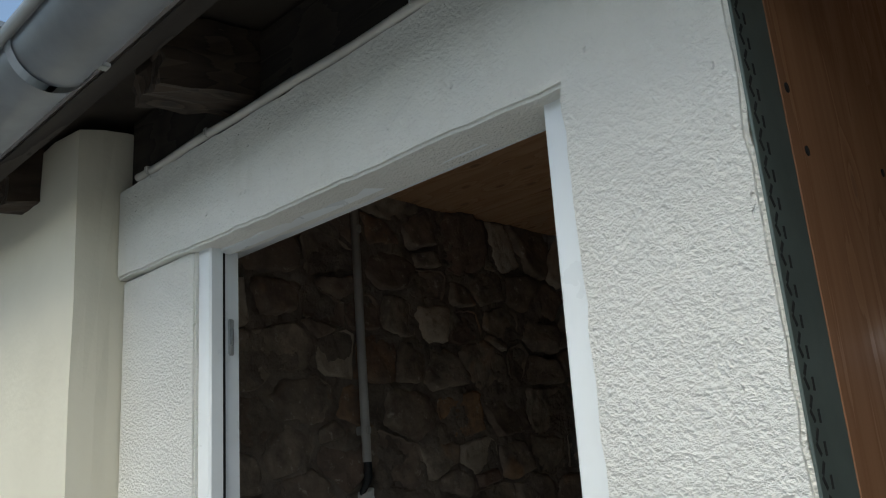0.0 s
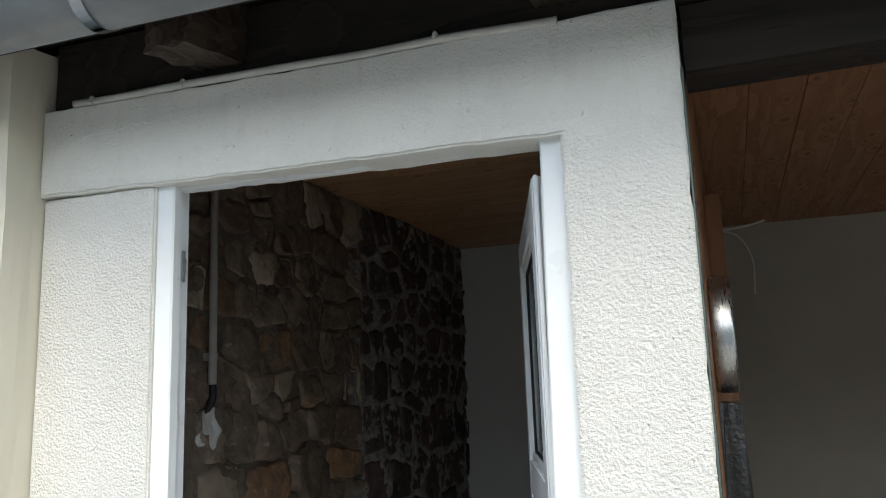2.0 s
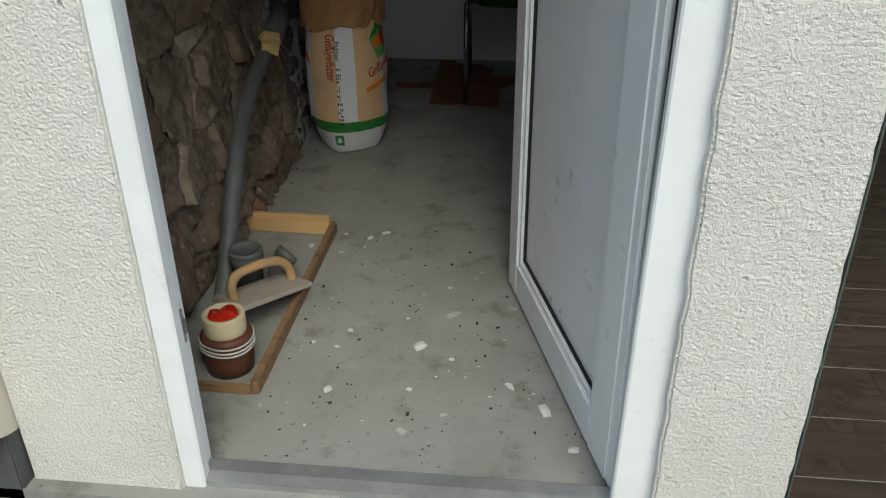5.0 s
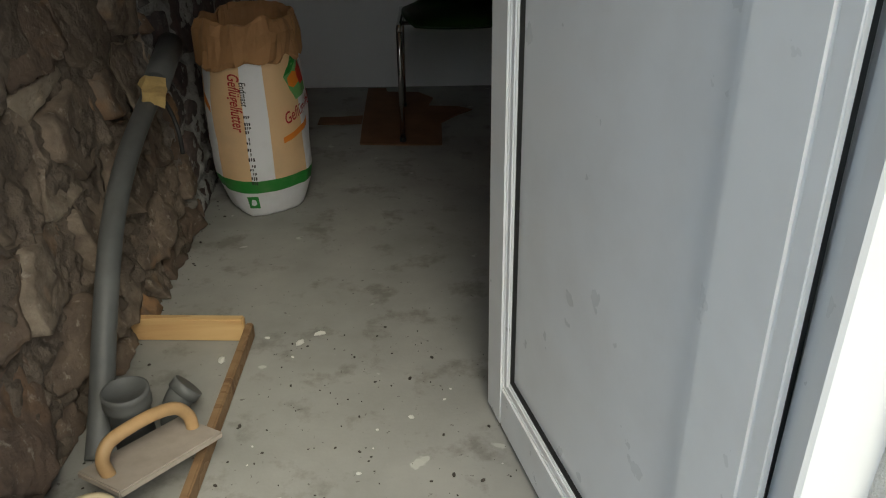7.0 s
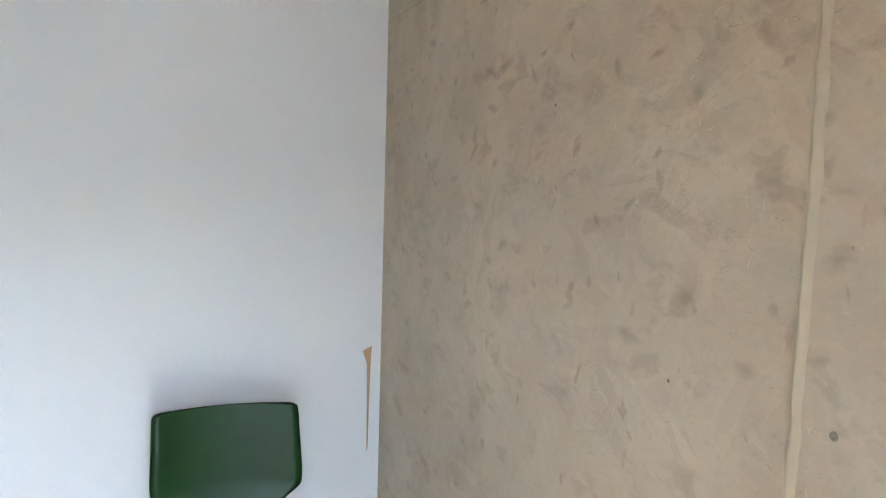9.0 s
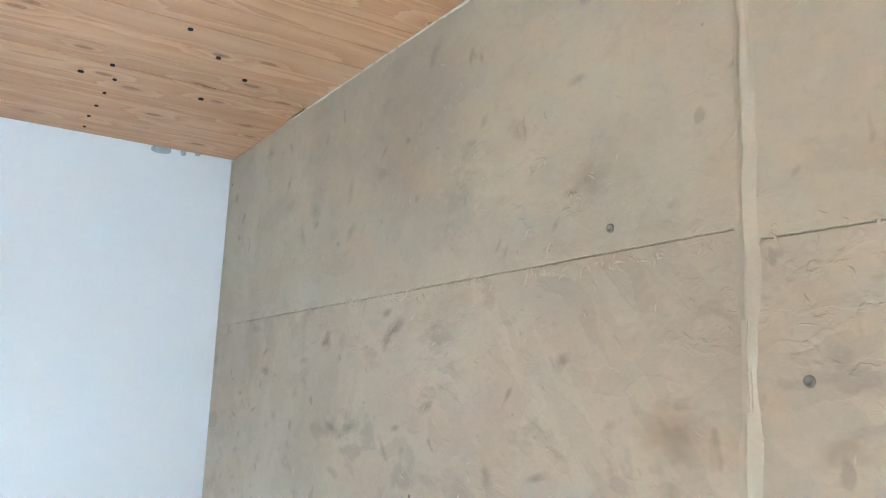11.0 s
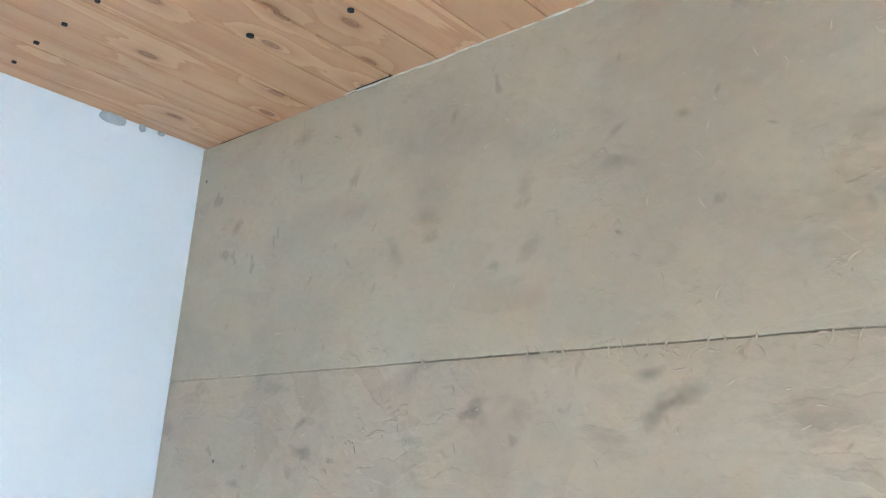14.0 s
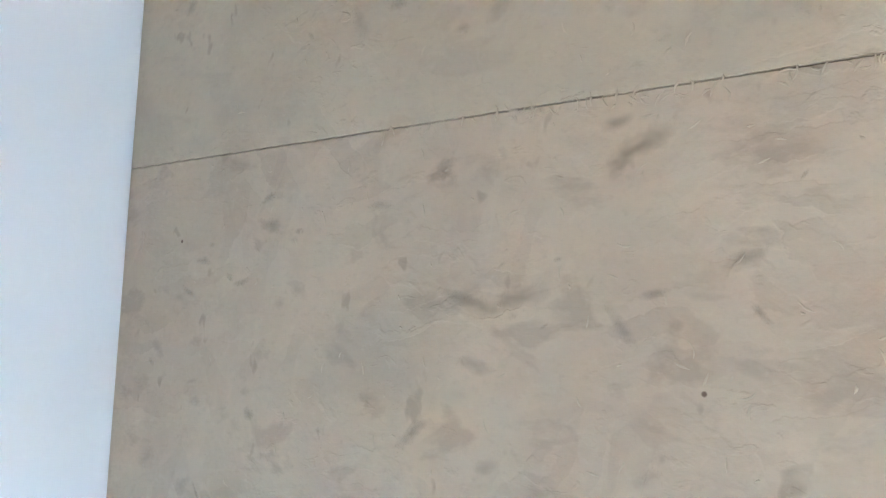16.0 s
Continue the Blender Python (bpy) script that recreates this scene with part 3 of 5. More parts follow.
# partition of clay boards; its other side is plywood
partition = structure("wall_partition", block(CLAY_X + 0.018, -0.306, 0.9105, BACK_Y - 0.001, -0.02, 2.60, 0), OLD_WOOD, "partition of clay boards with plywood on the terrace side", "wall")
for y0, y1 in ((0.912, 2.297), (2.3005, BACK_Y - 0.002)):
    for z0, z1 in ((0.006, 1.9610), (1.9620, CEIL - 0.004)):
        bm = bmesh.new()
        for v in box(bm, CLAY_X, CLAY_X + 0.016, y0, y1, z0, z1):
            if 1.5 < v.co.z < 2.2:
                v.co.z += 0.010 * (BACK_Y - v.co.y) if y0 > 2 else 0.003
        bevel(bm, 0.0012, 1)
        part("clay_board", bm, CLAY_LOW if z0 < 1 else CLAY_HIGH, partition)
for y0, y1, z0, z1 in ((0.9115, 2.2, 0.0, 1.30), (2.203, BACK_Y - 0.003, 0.0, 1.30), (0.9115, 2.2, 1.303, 2.415), (2.203, BACK_Y - 0.003, 1.303, 2.415)):
    part("plywood_sheet", block(-0.3055, -0.2965, y0, y1, z0, z1, 0.0015, 1), PLY, partition, "reddish-brown plywood sheet")
# putty ridge down the board joint, screws, a sliver of lath
def filler(u, v):
    z = 0.02 + 2.38 * u
    wide = 0.015 + 0.007 * noise.noise(Vector((u * 23, 4, 0))) + 0.005 * noise.noise(Vector((u * 70, 4, 0)))
    mid = 2.300 + 0.004 * noise.noise(Vector((u * 12, 8, 0)))
    s = 2 * v - 1
    core = math.exp(-(s * 3.0) ** 2) * (0.6 + 0.6 * noise.noise(Vector((u * 55, 1, 0))))
    return (CLAY_X + 0.0006 - 0.0016 * (1 - s * s) - 0.0075 * core, mid + wide * s + 0.004 * noise.noise(Vector((u * 60, s * 2, 0))), z)


part("joint_filler", grid_sheet(110, 12, filler), FILLER, partition, "ridged pale filler smeared over the board joint")
part("lath_sliver", block(CLAY_X - 0.006, CLAY_X + 0.001, 2.296, 2.306, 1.80, 1.89, 0.002), make_plain("pale_sliver", (0.62, 0.54, 0.42), 0.6), partition, "pale sliver of lath in the joint")


def screw(y, z):
    bm = lathe([(0.0058, 0), (0.0054, 0.0018), (0.0036, 0.002), (0.0028, 0.0006), (0.0001, 0.0005)], (0, 0, 0), 14)
    bmesh.ops.transform(bm, matrix=Matrix.Translation((CLAY_X - 0.0002, y, z)) @ Matrix.Rotation(radians(-90), 4, "Y"), verts=bm.verts)
    part("screw", bm, SCREW, partition, "countersunk screw head")


for y, z in ((2.239, 1.832), (2.059, 2.044), (2.487, 2.005), (2.24, 1.25), (2.10, 1.40)):
    screw(y, z)

def smear(y, z, a, h, turn, mat, label):
    bm = bmesh.new()
    uvl = bm.loops.layers.uv.new("UVMap")
    q = math.radians(turn)
    grid = [[bm.verts.new((CLAY_X - 0.0005, y + a * u * math.cos(q) - h * v * math.sin(q), z + a * u * math.sin(q) + h * v * math.cos(q))) for v in (-1, 0, 1)] for u in (-1, 0, 1)]
    for i in range(2):
        for j in range(2):
            f = bm.faces.new((grid[i][j], grid[i + 1][j], grid[i + 1][j + 1], grid[i][j + 1]))
            for lp, (k, l) in zip(f.loops, ((i, j), (i + 1, j), (i + 1, j + 1), (i, j + 1))):
                lp[uvl].uv = (k - 1, l - 1)
    part("smear", bm, mat, partition, label)


DARK, FAINT, RUST = (MUD, "dark mud smear"), (MUD_FAINT, "faint mud smear"), (MUD_RED, "reddish mud smear")
for y, z, a, h, turn, kind in (
    (2.392, 1.714, 0.055, 0.022, 45, DARK), (2.134, 1.717, 0.060, 0.028, 4, DARK), (2.522, 2.071, 0.05, 0.045, 0, FAINT),
    (2.394, 1.777, 0.08, 0.05, 0, RUST), (3.023, 1.893, 0.035, 0.016, -50, DARK), (3.277, 1.903, 0.045, 0.018, -28, DARK), (2.999, 1.913, 0.068, 0.022, -22, DARK),
    (3.03, 1.938, 0.030, 0.012, -10, DARK), (2.823, 2.098, 0.09, 0.08, 0, FAINT), (3.609, 1.842, 0.05, 0.018, 8, DARK), (3.617, 1.886, 0.032, 0.010, -25, DARK),
    (3.308, 1.564, 0.050, 0.014, -45, DARK), (3.218, 1.733, 0.085, 0.015, 14, DARK), (3.150, 1.742, 0.065, 0.020, -16, DARK), (3.214, 1.657, 0.045, 0.014, 10, DARK),
    (3.673, 1.754, 0.034, 0.008, -12, DARK), (2.657, 1.276, 0.05, 0.022, 0, DARK), (2.364, 1.54, 0.05, 0.09, -20, FAINT), (2.521, 1.361, 0.06, 0.03, -30, RUST),
    (3.206, 1.325, 0.03, 0.02, 20, FAINT)):
    smear(y, z, a, h, turn, *kind)
mud_rng = random.Random(11)
for _ in range(120):
    z = mud_rng.choice((mud_rng.uniform(0.3, 1.9), mud_rng.uniform(1.2, 1.92), mud_rng.uniform(2.0, 2.38)))
    size = mud_rng.uniform(0.010, 0.045)
    kind = mud_rng.choice((FAINT, DARK, FAINT, RUST, FAINT, DARK)) if z < 1.95 else mud_rng.choice((FAINT, FAINT, RUST, FAINT))
    smear(mud_rng.uniform(1.9, 3.95), z, size, size * mud_rng.uniform(0.25, 0.7), mud_rng.uniform(-60, 60), *kind)

# short raised trowel marks left in the clay finish; their paler colour paints the glints
mark_rng = random.Random(5)
bm = bmesh.new()
for i in range(620):
    y = 1.9 + 1.9 * mark_rng.random() ** 1.6
    z = mark_rng.uniform(1.1, 2.38)
    if i % 6 == 0:
        y, z = mark_rng.uniform(2.32, 3.4), 1.9612 + mark_rng.uniform(-0.004, 0.012)
    size, bend = mark_rng.uniform(0.003, 0.012), mark_rng.uniform(-0.5, 0.5)
    q = mark_rng.choice((0.3, 1.1, 1.5, -0.9)) + mark_rng.uniform(-0.5, 0.5)
    rows = []
    for k in range(6):
        u = k / 2.5 - 1
        p, n = size * u, size * bend * u * u
        w = 0.0018 * (1 - 0.9 * u * u) * mark_rng.uniform(0.6, 1.2)
        row = []
        for s, h in ((-1, 0.0), (0, 1.0), (1, 0.0)):
            nn = n + s * w
            row.append(bm.verts.new((CLAY_X + 0.0004 - 0.0022 * h * (1 - u * u), y + p * math.cos(q) - nn * math.sin(q), z + p * math.sin(q) + nn * math.cos(q))))
        rows.append(row)
    for k in range(5):
        for j in range(2):
            bm.faces.new((rows[k][j], rows[k + 1][j], rows[k + 1][j + 1], rows[k][j + 1])).smooth = True
part("trowel_marks", bm, FILLER, partition, "short raised trowel marks in the clay finish, paler to stand for glints")

# torn filler fringe under the ceiling boards, with a dark gap towards the corner
def fringe(u, v):
    y = 0.93 + 2.66 * u
    drop = 0.002 + 0.007 * max(0.0, noise.noise(Vector((y * 9, 2, 0)))) + 0.003 * noise.noise(Vector((y * 55, 5, 0)))
    return (CLAY_X + 0.0006 - 0.003 * math.sin(math.pi * (0.15 + 0.8 * v)) - 0.002 * abs(noise.noise(Vector((y * 40, v * 3, 0)))), y, CEIL - CEIL_FALL * (BACK_Y - y) + 0.001 - drop * v)


part("ceiling_fringe", grid_sheet(240, 5, fringe), make_plain("pale_fringe", (0.70, 0.66, 0.56), 0.6, 0, 0.3, 25, 0.002), partition, "torn pale filler along the ceiling edge")

# drip stain and plaster chips on the back wall
bm = prism([(-0.424, 0.930), (-0.396, 0.945), (-0.398, 0.91), (-0.401, 0.76), (-0.403, 0.61), (-0.4055, 0.60), (-0.408, 0.76), (-0.410, 0.89)], 1, BACK_Y - 0.0035, BACK_Y - 0.0005)
wall_back = bpy.data.objects["wall_back"]
part("drip_stain", bm, DRIP, wall_back, "brown drip running down the white paint")
for x, w, h in ((-0.56, 0.028, 0.013), (-0.50, 0.009, 0.008), (-0.462, 0.008, 0.006)):
    bm = bmesh.new()
    bmesh.ops.create_icosphere(bm, subdivisions=2, radius=1)
    bmesh.ops.transform(bm, matrix=Matrix.Translation((x, BACK_Y - 0.001, CEIL - 0.5 * h)) @ Matrix.Diagonal((w, 0.006, h, 1)), verts=bm.verts)
    wobble(bm, 0.004, 60)
    part("plaster_chip", bm, GREY_PLASTER, wall_back, "grey broken plaster chip under the ceiling")

for x, y, r in ((-0.764, 3.557, 0.0045), (-0.767, 3.765, 0.0045), (-0.769, 3.86, 0.0045), (-0.764, 3.96, 0.004), (-0.831, 3.552, 0.006), (-0.783, 3.473, 0.005), (-0.582, 3.559, 0.006), (-0.54, 3.384, 0.005), (-0.767, 3.66, 0.004), (-0.62, 3.30, 0.005), (-0.70, 3.20, 0.005)):
    bm = lathe([(0.0001, 0.0), (r, 0.0003), (r, 0.006)], (x, y, CEIL - CEIL_FALL * (BACK_Y - y) - 0.0032), 12)
    part("nail_hole", bm, DARK_HOLE, bpy.data.objects["ceiling"], "small dark nail hole")

# steel corner bead with slots, on the pillar's terrace side
bead = thing("corner_bead", "perforated galvanised corner bead on the pillar edge", "corner bead", (-0.300, 0.83, 0))
part("strip", block(-0.3005, -0.2970, 0.8165, 0.9100, -0.02, 2.115, 0.0008, 1), BEAD, bead)
slot_mesh = bpy.data.meshes.new("slot")
bm = bmesh.new()
box(bm, -0.0005, 0.0004, -0.0022, 0.0022, -0.0065, 0.0065)
bm.to_mesh(slot_mesh)
bm.free()
slot_mesh.materials.append(DARK_HOLE)
for i in range(70):
    z = 0.03 + i * 0.0297
    for a, y, dz in ((0.6, 0.828, 0.0), (-0.6, 0.830, 0.013), (0.0, 0.844, 0.0)):
        ob = new("slot", slot_mesh)
        ob.parent = bead
        ob.matrix_parent_inverse = bead.matrix_basis.inverted()
        ob.matrix_basis = Matrix.Translation((-0.2968, y, z + dz)) @ Matrix.Rotation(a, 4, "X")

for y, z in ((0.955, 1.895), (1.24, 1.93), (0.93, 1.965), (1.55, 1.55), (1.10, 1.20)):
    bm = lathe([(0.0001, 0.0012), (0.006, 0.0012), (0.006, 0.0)], (0, 0, 0), 12)
    bmesh.ops.transform(bm, matrix=Matrix.Translation((-0.2965, y, z)) @ Matrix.Rotation(radians(90), 4, "Y"), verts=bm.verts)
    part("knot_hole", bm, DARK_HOLE, partition, "dark hole in the plywood")

# ---- door frame and door ----
door_frame = tagged(new("door_frame"), "white plastic door frame set in the roughcast wall", "door frame", kind="structure")
FI0, FI1, FY0, FY1 = -1.389, -0.567, 0.842, 0.912
part("left_jamb", prism([(-1.4305, FY0), (FI0 - 0.004, FY0), (FI0, FY0 + 0.004), (FI0, FY0 + 0.028), (FI0 - 0.012, FY0 + 0.030), (FI0 - 0.012, FY1), (-1.4305, FY1)], 2, 0.0, 2.06), PVC, door_frame)
bm = prism([(-0.492, FY0), (FI1 + 0.004, FY0), (FI1, FY0 + 0.004), (FI1, FY0 + 0.028), (FI1 + 0.012, FY0 + 0.030), (FI1 + 0.012, FY1), (-0.492, FY1)], 2, 0.0, 2.06)
for v in bm.verts:
    v.co.x -= 0.016 * (2.06 - v.co.z)
part("right_jamb", bm, PVC, door_frame)
part("head", prism([(FY0 + 0.024, 2.060), (FY0 + 0.024, 2.028), (FY0 + 0.046, 2.025), (FY0 + 0.048, 2.034), (FY1, 2.034), (FY1, 2.060)], 0, FI0 - 0.005, FI1 + 0.005), PVC, door_frame)
part("threshold", prism([(FY0 + 0.004, 0.0005), (FY0 + 0.004, 0.014), (FY0 + 0.03, 0.02), (FY1 - 0.01, 0.02), (FY1 + 0.004, 0.008), (FY1 + 0.004, 0.0005)], 0, FI0 - 0.011, FI1 + 0.011), ALU, door_frame, "dull aluminium threshold")
part("seal", block(FI0 - 0.0135, FI0 - 0.0085, FY0 + 0.031, FY0 + 0.039, 0.02, 2.035, 0.001, 1), RUBBER, door_frame, "black rubber seal")
for z in (0.35, 1.02, 1.30, 1.86):
    part("strike_plate", block(FI0 - 0.0125, FI0 - 0.0075, FY0 + 0.046, FY0 + 0.058, z - 0.036, z + 0.036, 0.002), ALU, door_frame, "small steel strike plate")
    part("strike_catch", block(FI0 - 0.011, FI0 - 0.003, FY0 + 0.048, FY0 + 0.056, z - 0.018, z + 0.018, 0.003), ZINC, door_frame, "steel catch")

# the leaf is built flat: s along its width, outer face at 0, thickness towards +t
LEAF, THICK = 0.790, 0.062
HINGE = Vector((-0.605, 0.925, 0.0))
ANGLE = math.atan2(0.962, -0.2746)
door = thing("door_1", "white plastic door with glass above, standing open inwards", "door", HINGE, kind="structure")
door.rotation_euler = (0, 0, ANGLE)
DM = Matrix.Translation(HINGE) @ Matrix.Rotation(ANGLE, 4, "Z")


def leaf_part(name, bm, material, label="", parent=None, smooth=False):
    """Local x runs along the leaf, local y is negative into its thickness."""
    ob = link_mesh(name, bm, material, smooth)
    ob.parent = parent or door
    return tagged(ob, label) if label else ob


def flat(x0, x1, d0, d1, z0, z1, w=0.004):
    return block(x0, x1, -d1, -d0, z0, z1, w)


Z0, Z1 = 0.012, 1.978
leaf_part("hinge_stile", flat(0, 0.105, 0, THICK, Z0, Z1), PVC)
leaf_part("lock_stile", flat(LEAF - 0.082, LEAF, 0, THICK, Z0, Z1), PVC)
leaf_part("top_rail", flat(0.1045, LEAF - 0.0815, 0.0005, THICK - 0.0005, 1.90, Z1 - 0.001), PVC)
leaf_part("bottom_rail", flat(0.1045, LEAF - 0.0815, 0.0005, THICK - 0.0005, Z0 + 0.001, 0.112), PVC)
leaf_part("middle_rail", flat(0.1045, LEAF - 0.0815, 0.0005, THICK - 0.0005, 1.288, 1.382), PVC)
for z0, z1, kind in ((0.112, 1.288, "low"), (1.382, 1.90, "high")):
    a, b, w = 0.105, LEAF - 0.082, 0.018
    for side, d0, d1 in (("out", 0.006, 0.020), ("in", THICK - 0.020, THICK - 0.006)):
        for x0, x1, q0, q1 in ((a, a + w, z0, z1), (b - w, b, z0, z1), (a + w, b - w, z0, z0 + w), (a + w, b - w, z1 - w, z1)):
            leaf_part("glazing_bead", flat(x0, x1, d0, d1, q0, q1, 0.003), PVC)
    g = 0.0035
    for x0, x1, q0, q1 in ((a + w, a + w + g, z0 + w, z1 - w), (b - w - g, b - w, z0 + w, z1 - w), (a + w + g, b - w - g, z0 + w, z0 + w + g), (a + w + g, b - w - g, z1 - w - g, z1 - w)):
        leaf_part("gasket", flat(x0, x1, 0.0125, 0.0202, q0, q1, 0.0), RUBBER, "thin black rubber gasket")
    if kind == "low":
        leaf_part("panel", flat(a + 0.004, b - 0.004, 0.0205, THICK - 0.0205, z0 + 0.004, z1 - 0.004, 0.0), PVC, "smooth white infill panel")
    else:
        pane = leaf_part("pane", flat(a + 0.004, b - 0.004, 0.026, 0.036, z0 + 0.004, z1 - 0.004, 0.0), GLASS, "clear glass pane")
        pane.visible_shadow = False
# rebate lips on the hinge side
for x0, x1, d0, d1 in ((-0.027, -0.0005, 0.002, 0.011), (-0.010, -0.0005, 0.014, 0.024), (-0.012, -0.0005, 0.040, THICK + 0.004)):
    leaf_part("rebate_lip", flat(x0, x1, d0, d1, Z0 + 0.004, Z1 - 0.004, 0.002), PVC)
leaf_part("edge_seal", flat(-0.006, -0.0005, 0.0265, 0.036, Z0 + 0.004, Z1 - 0.004, 0.001), GREY_PIPE, "grey rubber seal")
# lever handles on both faces with a long plate and a keyhole
for sgn, face in ((1, 0.0), (-1, -THICK)):
    def off(d):
        return face + sgn * d
    lo, hi = sorted((off(0.0), off(0.011)))
    ends = [(LEAF - 0.034 + 0.019 * math.cos(radians(a)), z + 0.019 * math.sin(radians(a))) for z, a0 in ((1.145, 0), (0.913, 180)) for a in range(a0, a0 + 181, 15)]
    bm = prism(ends, 1, lo, hi)
    bmesh.ops.bevel(bm, geom=[e for e in bm.edges if abs(e.verts[0].co.y - e.verts[1].co.y) < 1e-6], offset=0.0045, segments=3, affect="EDGES")
    plate = leaf_part("handle_plate", bm, PVC, "long white handle plate")
    zc, xc = 1.075, LEAF - 0.034
    pts = smooth_path([(xc, off(0.009), zc), (xc, off(0.035), zc), (xc - 0.012, off(0.052), zc), (xc - 0.05, off(0.056), zc), (xc - 0.115, off(0.054), zc), (xc - 0.128, off(0.047), zc)], 6)
    lever = leaf_part("lever", tube(pts, 0.0125, 16), PVC, "white lever handle", plate)
    bm = lathe([(0.0001, 0), (0.009, 0), (0.009, 0.003), (0.0001, 0.003)], (0, 0, 0), 18)
    bmesh.ops.transform(bm, matrix=Matrix.Translation((xc, off(0.0105), 0.972)) @ Matrix.Rotation(radians(-90 * sgn), 4, "X"), verts=bm.verts)
    leaf_part("lock_cylinder", bm, BRUSHED, "steel lock cylinder", plate)
    lo, hi = sorted((off(0.010), off(0.0125)))
    leaf_part("keyhole", block(xc - 0.0045, xc + 0.0045, lo, hi, 0.942, 0.971, 0.002), DARK_HOLE, "dark keyhole", plate)

# ---- roof edge ----
gutter = thing("gutter", "grey zinc half-round gutter along the eaves", "gutter", (-1.2, 0.43, 2.3))
GY, GZ, GR = 0.496, 2.304, 0.067


def arc(u, v, r=GR):
    a = radians(185 + 190 * v)
    return (-3.3 + 6.2 * u, GY + r * math.cos(a), GZ + r * math.sin(a))


bm = grid_sheet(8, 20, arc)
bmesh.ops.solidify(bm, geom=bm.faces[:], thickness=0.002)
part("channel", bm, ZINC, gutter)
part("front_roll", tube([Vector((-3.3, GY - GR - 0.006, GZ + 0.004)), Vector((2.9, GY - GR - 0.006, GZ + 0.004))], 0.011, 12), ZINC, gutter)
for x in (-2.02, -1.30, -0.58, 0.14):
    bm = grid_sheet(1, 20, lambda u, v: (x - 0.013 + 0.026 * u, GY + (GR + 0.003) * math.cos(radians(180 + 200 * v)), GZ + (GR + 0.003) * math.sin(radians(180 + 200 * v))))
    bmesh.ops.solidify(bm, geom=bm.faces[:], thickness=-0.004)
    br = part("bracket", bm, ZINC, gutter, "flat gutter bracket")
    part("bracket_tail", block(x - 0.011, x + 0.011, GY + GR - 0.004, 0.592, GZ - 0.004, GZ + 0.004, 0.001), ZINC, br)
    part("bracket_tongue", block(x - 0.012, x + 0.012, GY - GR - 0.024, GY - GR + 0.012, GZ + 0.006, GZ + 0.022, 0.004), ZINC, br)

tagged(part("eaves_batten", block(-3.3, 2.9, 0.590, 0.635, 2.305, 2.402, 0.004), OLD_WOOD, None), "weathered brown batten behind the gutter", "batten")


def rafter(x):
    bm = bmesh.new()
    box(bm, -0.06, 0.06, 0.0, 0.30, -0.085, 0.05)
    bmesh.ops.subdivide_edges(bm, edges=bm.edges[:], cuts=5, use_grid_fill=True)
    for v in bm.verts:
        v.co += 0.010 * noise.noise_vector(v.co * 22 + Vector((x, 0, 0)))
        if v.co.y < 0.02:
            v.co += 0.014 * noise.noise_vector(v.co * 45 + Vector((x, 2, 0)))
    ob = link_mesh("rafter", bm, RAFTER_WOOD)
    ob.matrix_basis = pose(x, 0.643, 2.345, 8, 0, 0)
    return tagged(ob, "dark charred rafter end with splintered timber", "rafter", "rafters")


for x in (-2.03, -1.27, -0.50, 0.28, 1.06, 1.84):
    rafter(x)

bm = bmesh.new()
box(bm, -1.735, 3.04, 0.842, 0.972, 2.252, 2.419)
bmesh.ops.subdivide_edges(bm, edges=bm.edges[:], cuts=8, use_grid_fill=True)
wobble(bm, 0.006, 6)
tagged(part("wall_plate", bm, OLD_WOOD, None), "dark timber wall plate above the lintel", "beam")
bm = bmesh.new()
box(bm, -0.294, 3.04, 0.85, 0.965, 2.118, 2.244)
bmesh.ops.subdivide_edges(bm, edges=bm.edges[:], cuts=8, use_grid_fill=True)
wobble(bm, 0.008, 7)
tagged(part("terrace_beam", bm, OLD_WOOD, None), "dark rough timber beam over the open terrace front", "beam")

# conduit clipped along the lintel's top edge
conduit = thing("lintel_conduit", "pale plastic conduit along the top of the lintel", "conduit", (-1.1, 0.82, 2.25))
pts = [Vector((-1.655 + 1.14 * i / 30, 0.817 + 0.002 * math.sin(i * 0.7), 2.255 - 0.0012 * math.sin(i * 0.45) - 0.010 * i / 30)) for i in range(31)]
part("conduit_pipe", tube(pts, 0.0088, 12), CONDUIT, conduit)
for x in (-1.35, -0.757, -1.60):
    part("pipe_clip", block(x - 0.005, x + 0.005, 0.805, 0.828, 2.244, 2.264, 0.003), CONDUIT, conduit, "small pale pipe clip")

# ---- terrace things ----
clock = thing("wall_clock", "round brushed steel wall clock hung on plywood", "clock", (-0.296, 1.25, 1.665))


def disc(profile, at):
    bm = lathe(profile, (0, 0, 0), 48)
    bmesh.ops.transform(bm, matrix=Matrix.Translation(at) @ Matrix.Rotation(radians(90), 4, "Y"), verts=bm.verts)
    return bm


part("rim", disc([(0.115, 0), (0.123, 0.002), (0.125, 0.01), (0.125, 0.040), (0.121, 0.046), (0.114, 0.046), (0.112, 0.038)], (-0.296, 1.25, 1.665)), BRUSHED, clock)
part("dial", disc([(0.0001, 0.0), (0.113, 0.0), (0.113, 0.037), (0.0001, 0.037)], (-0.2958, 1.25, 1.665)), make_plain("clock_dial", (0.4, 0.4, 0.39), 0.4), clock, "grey clock face")

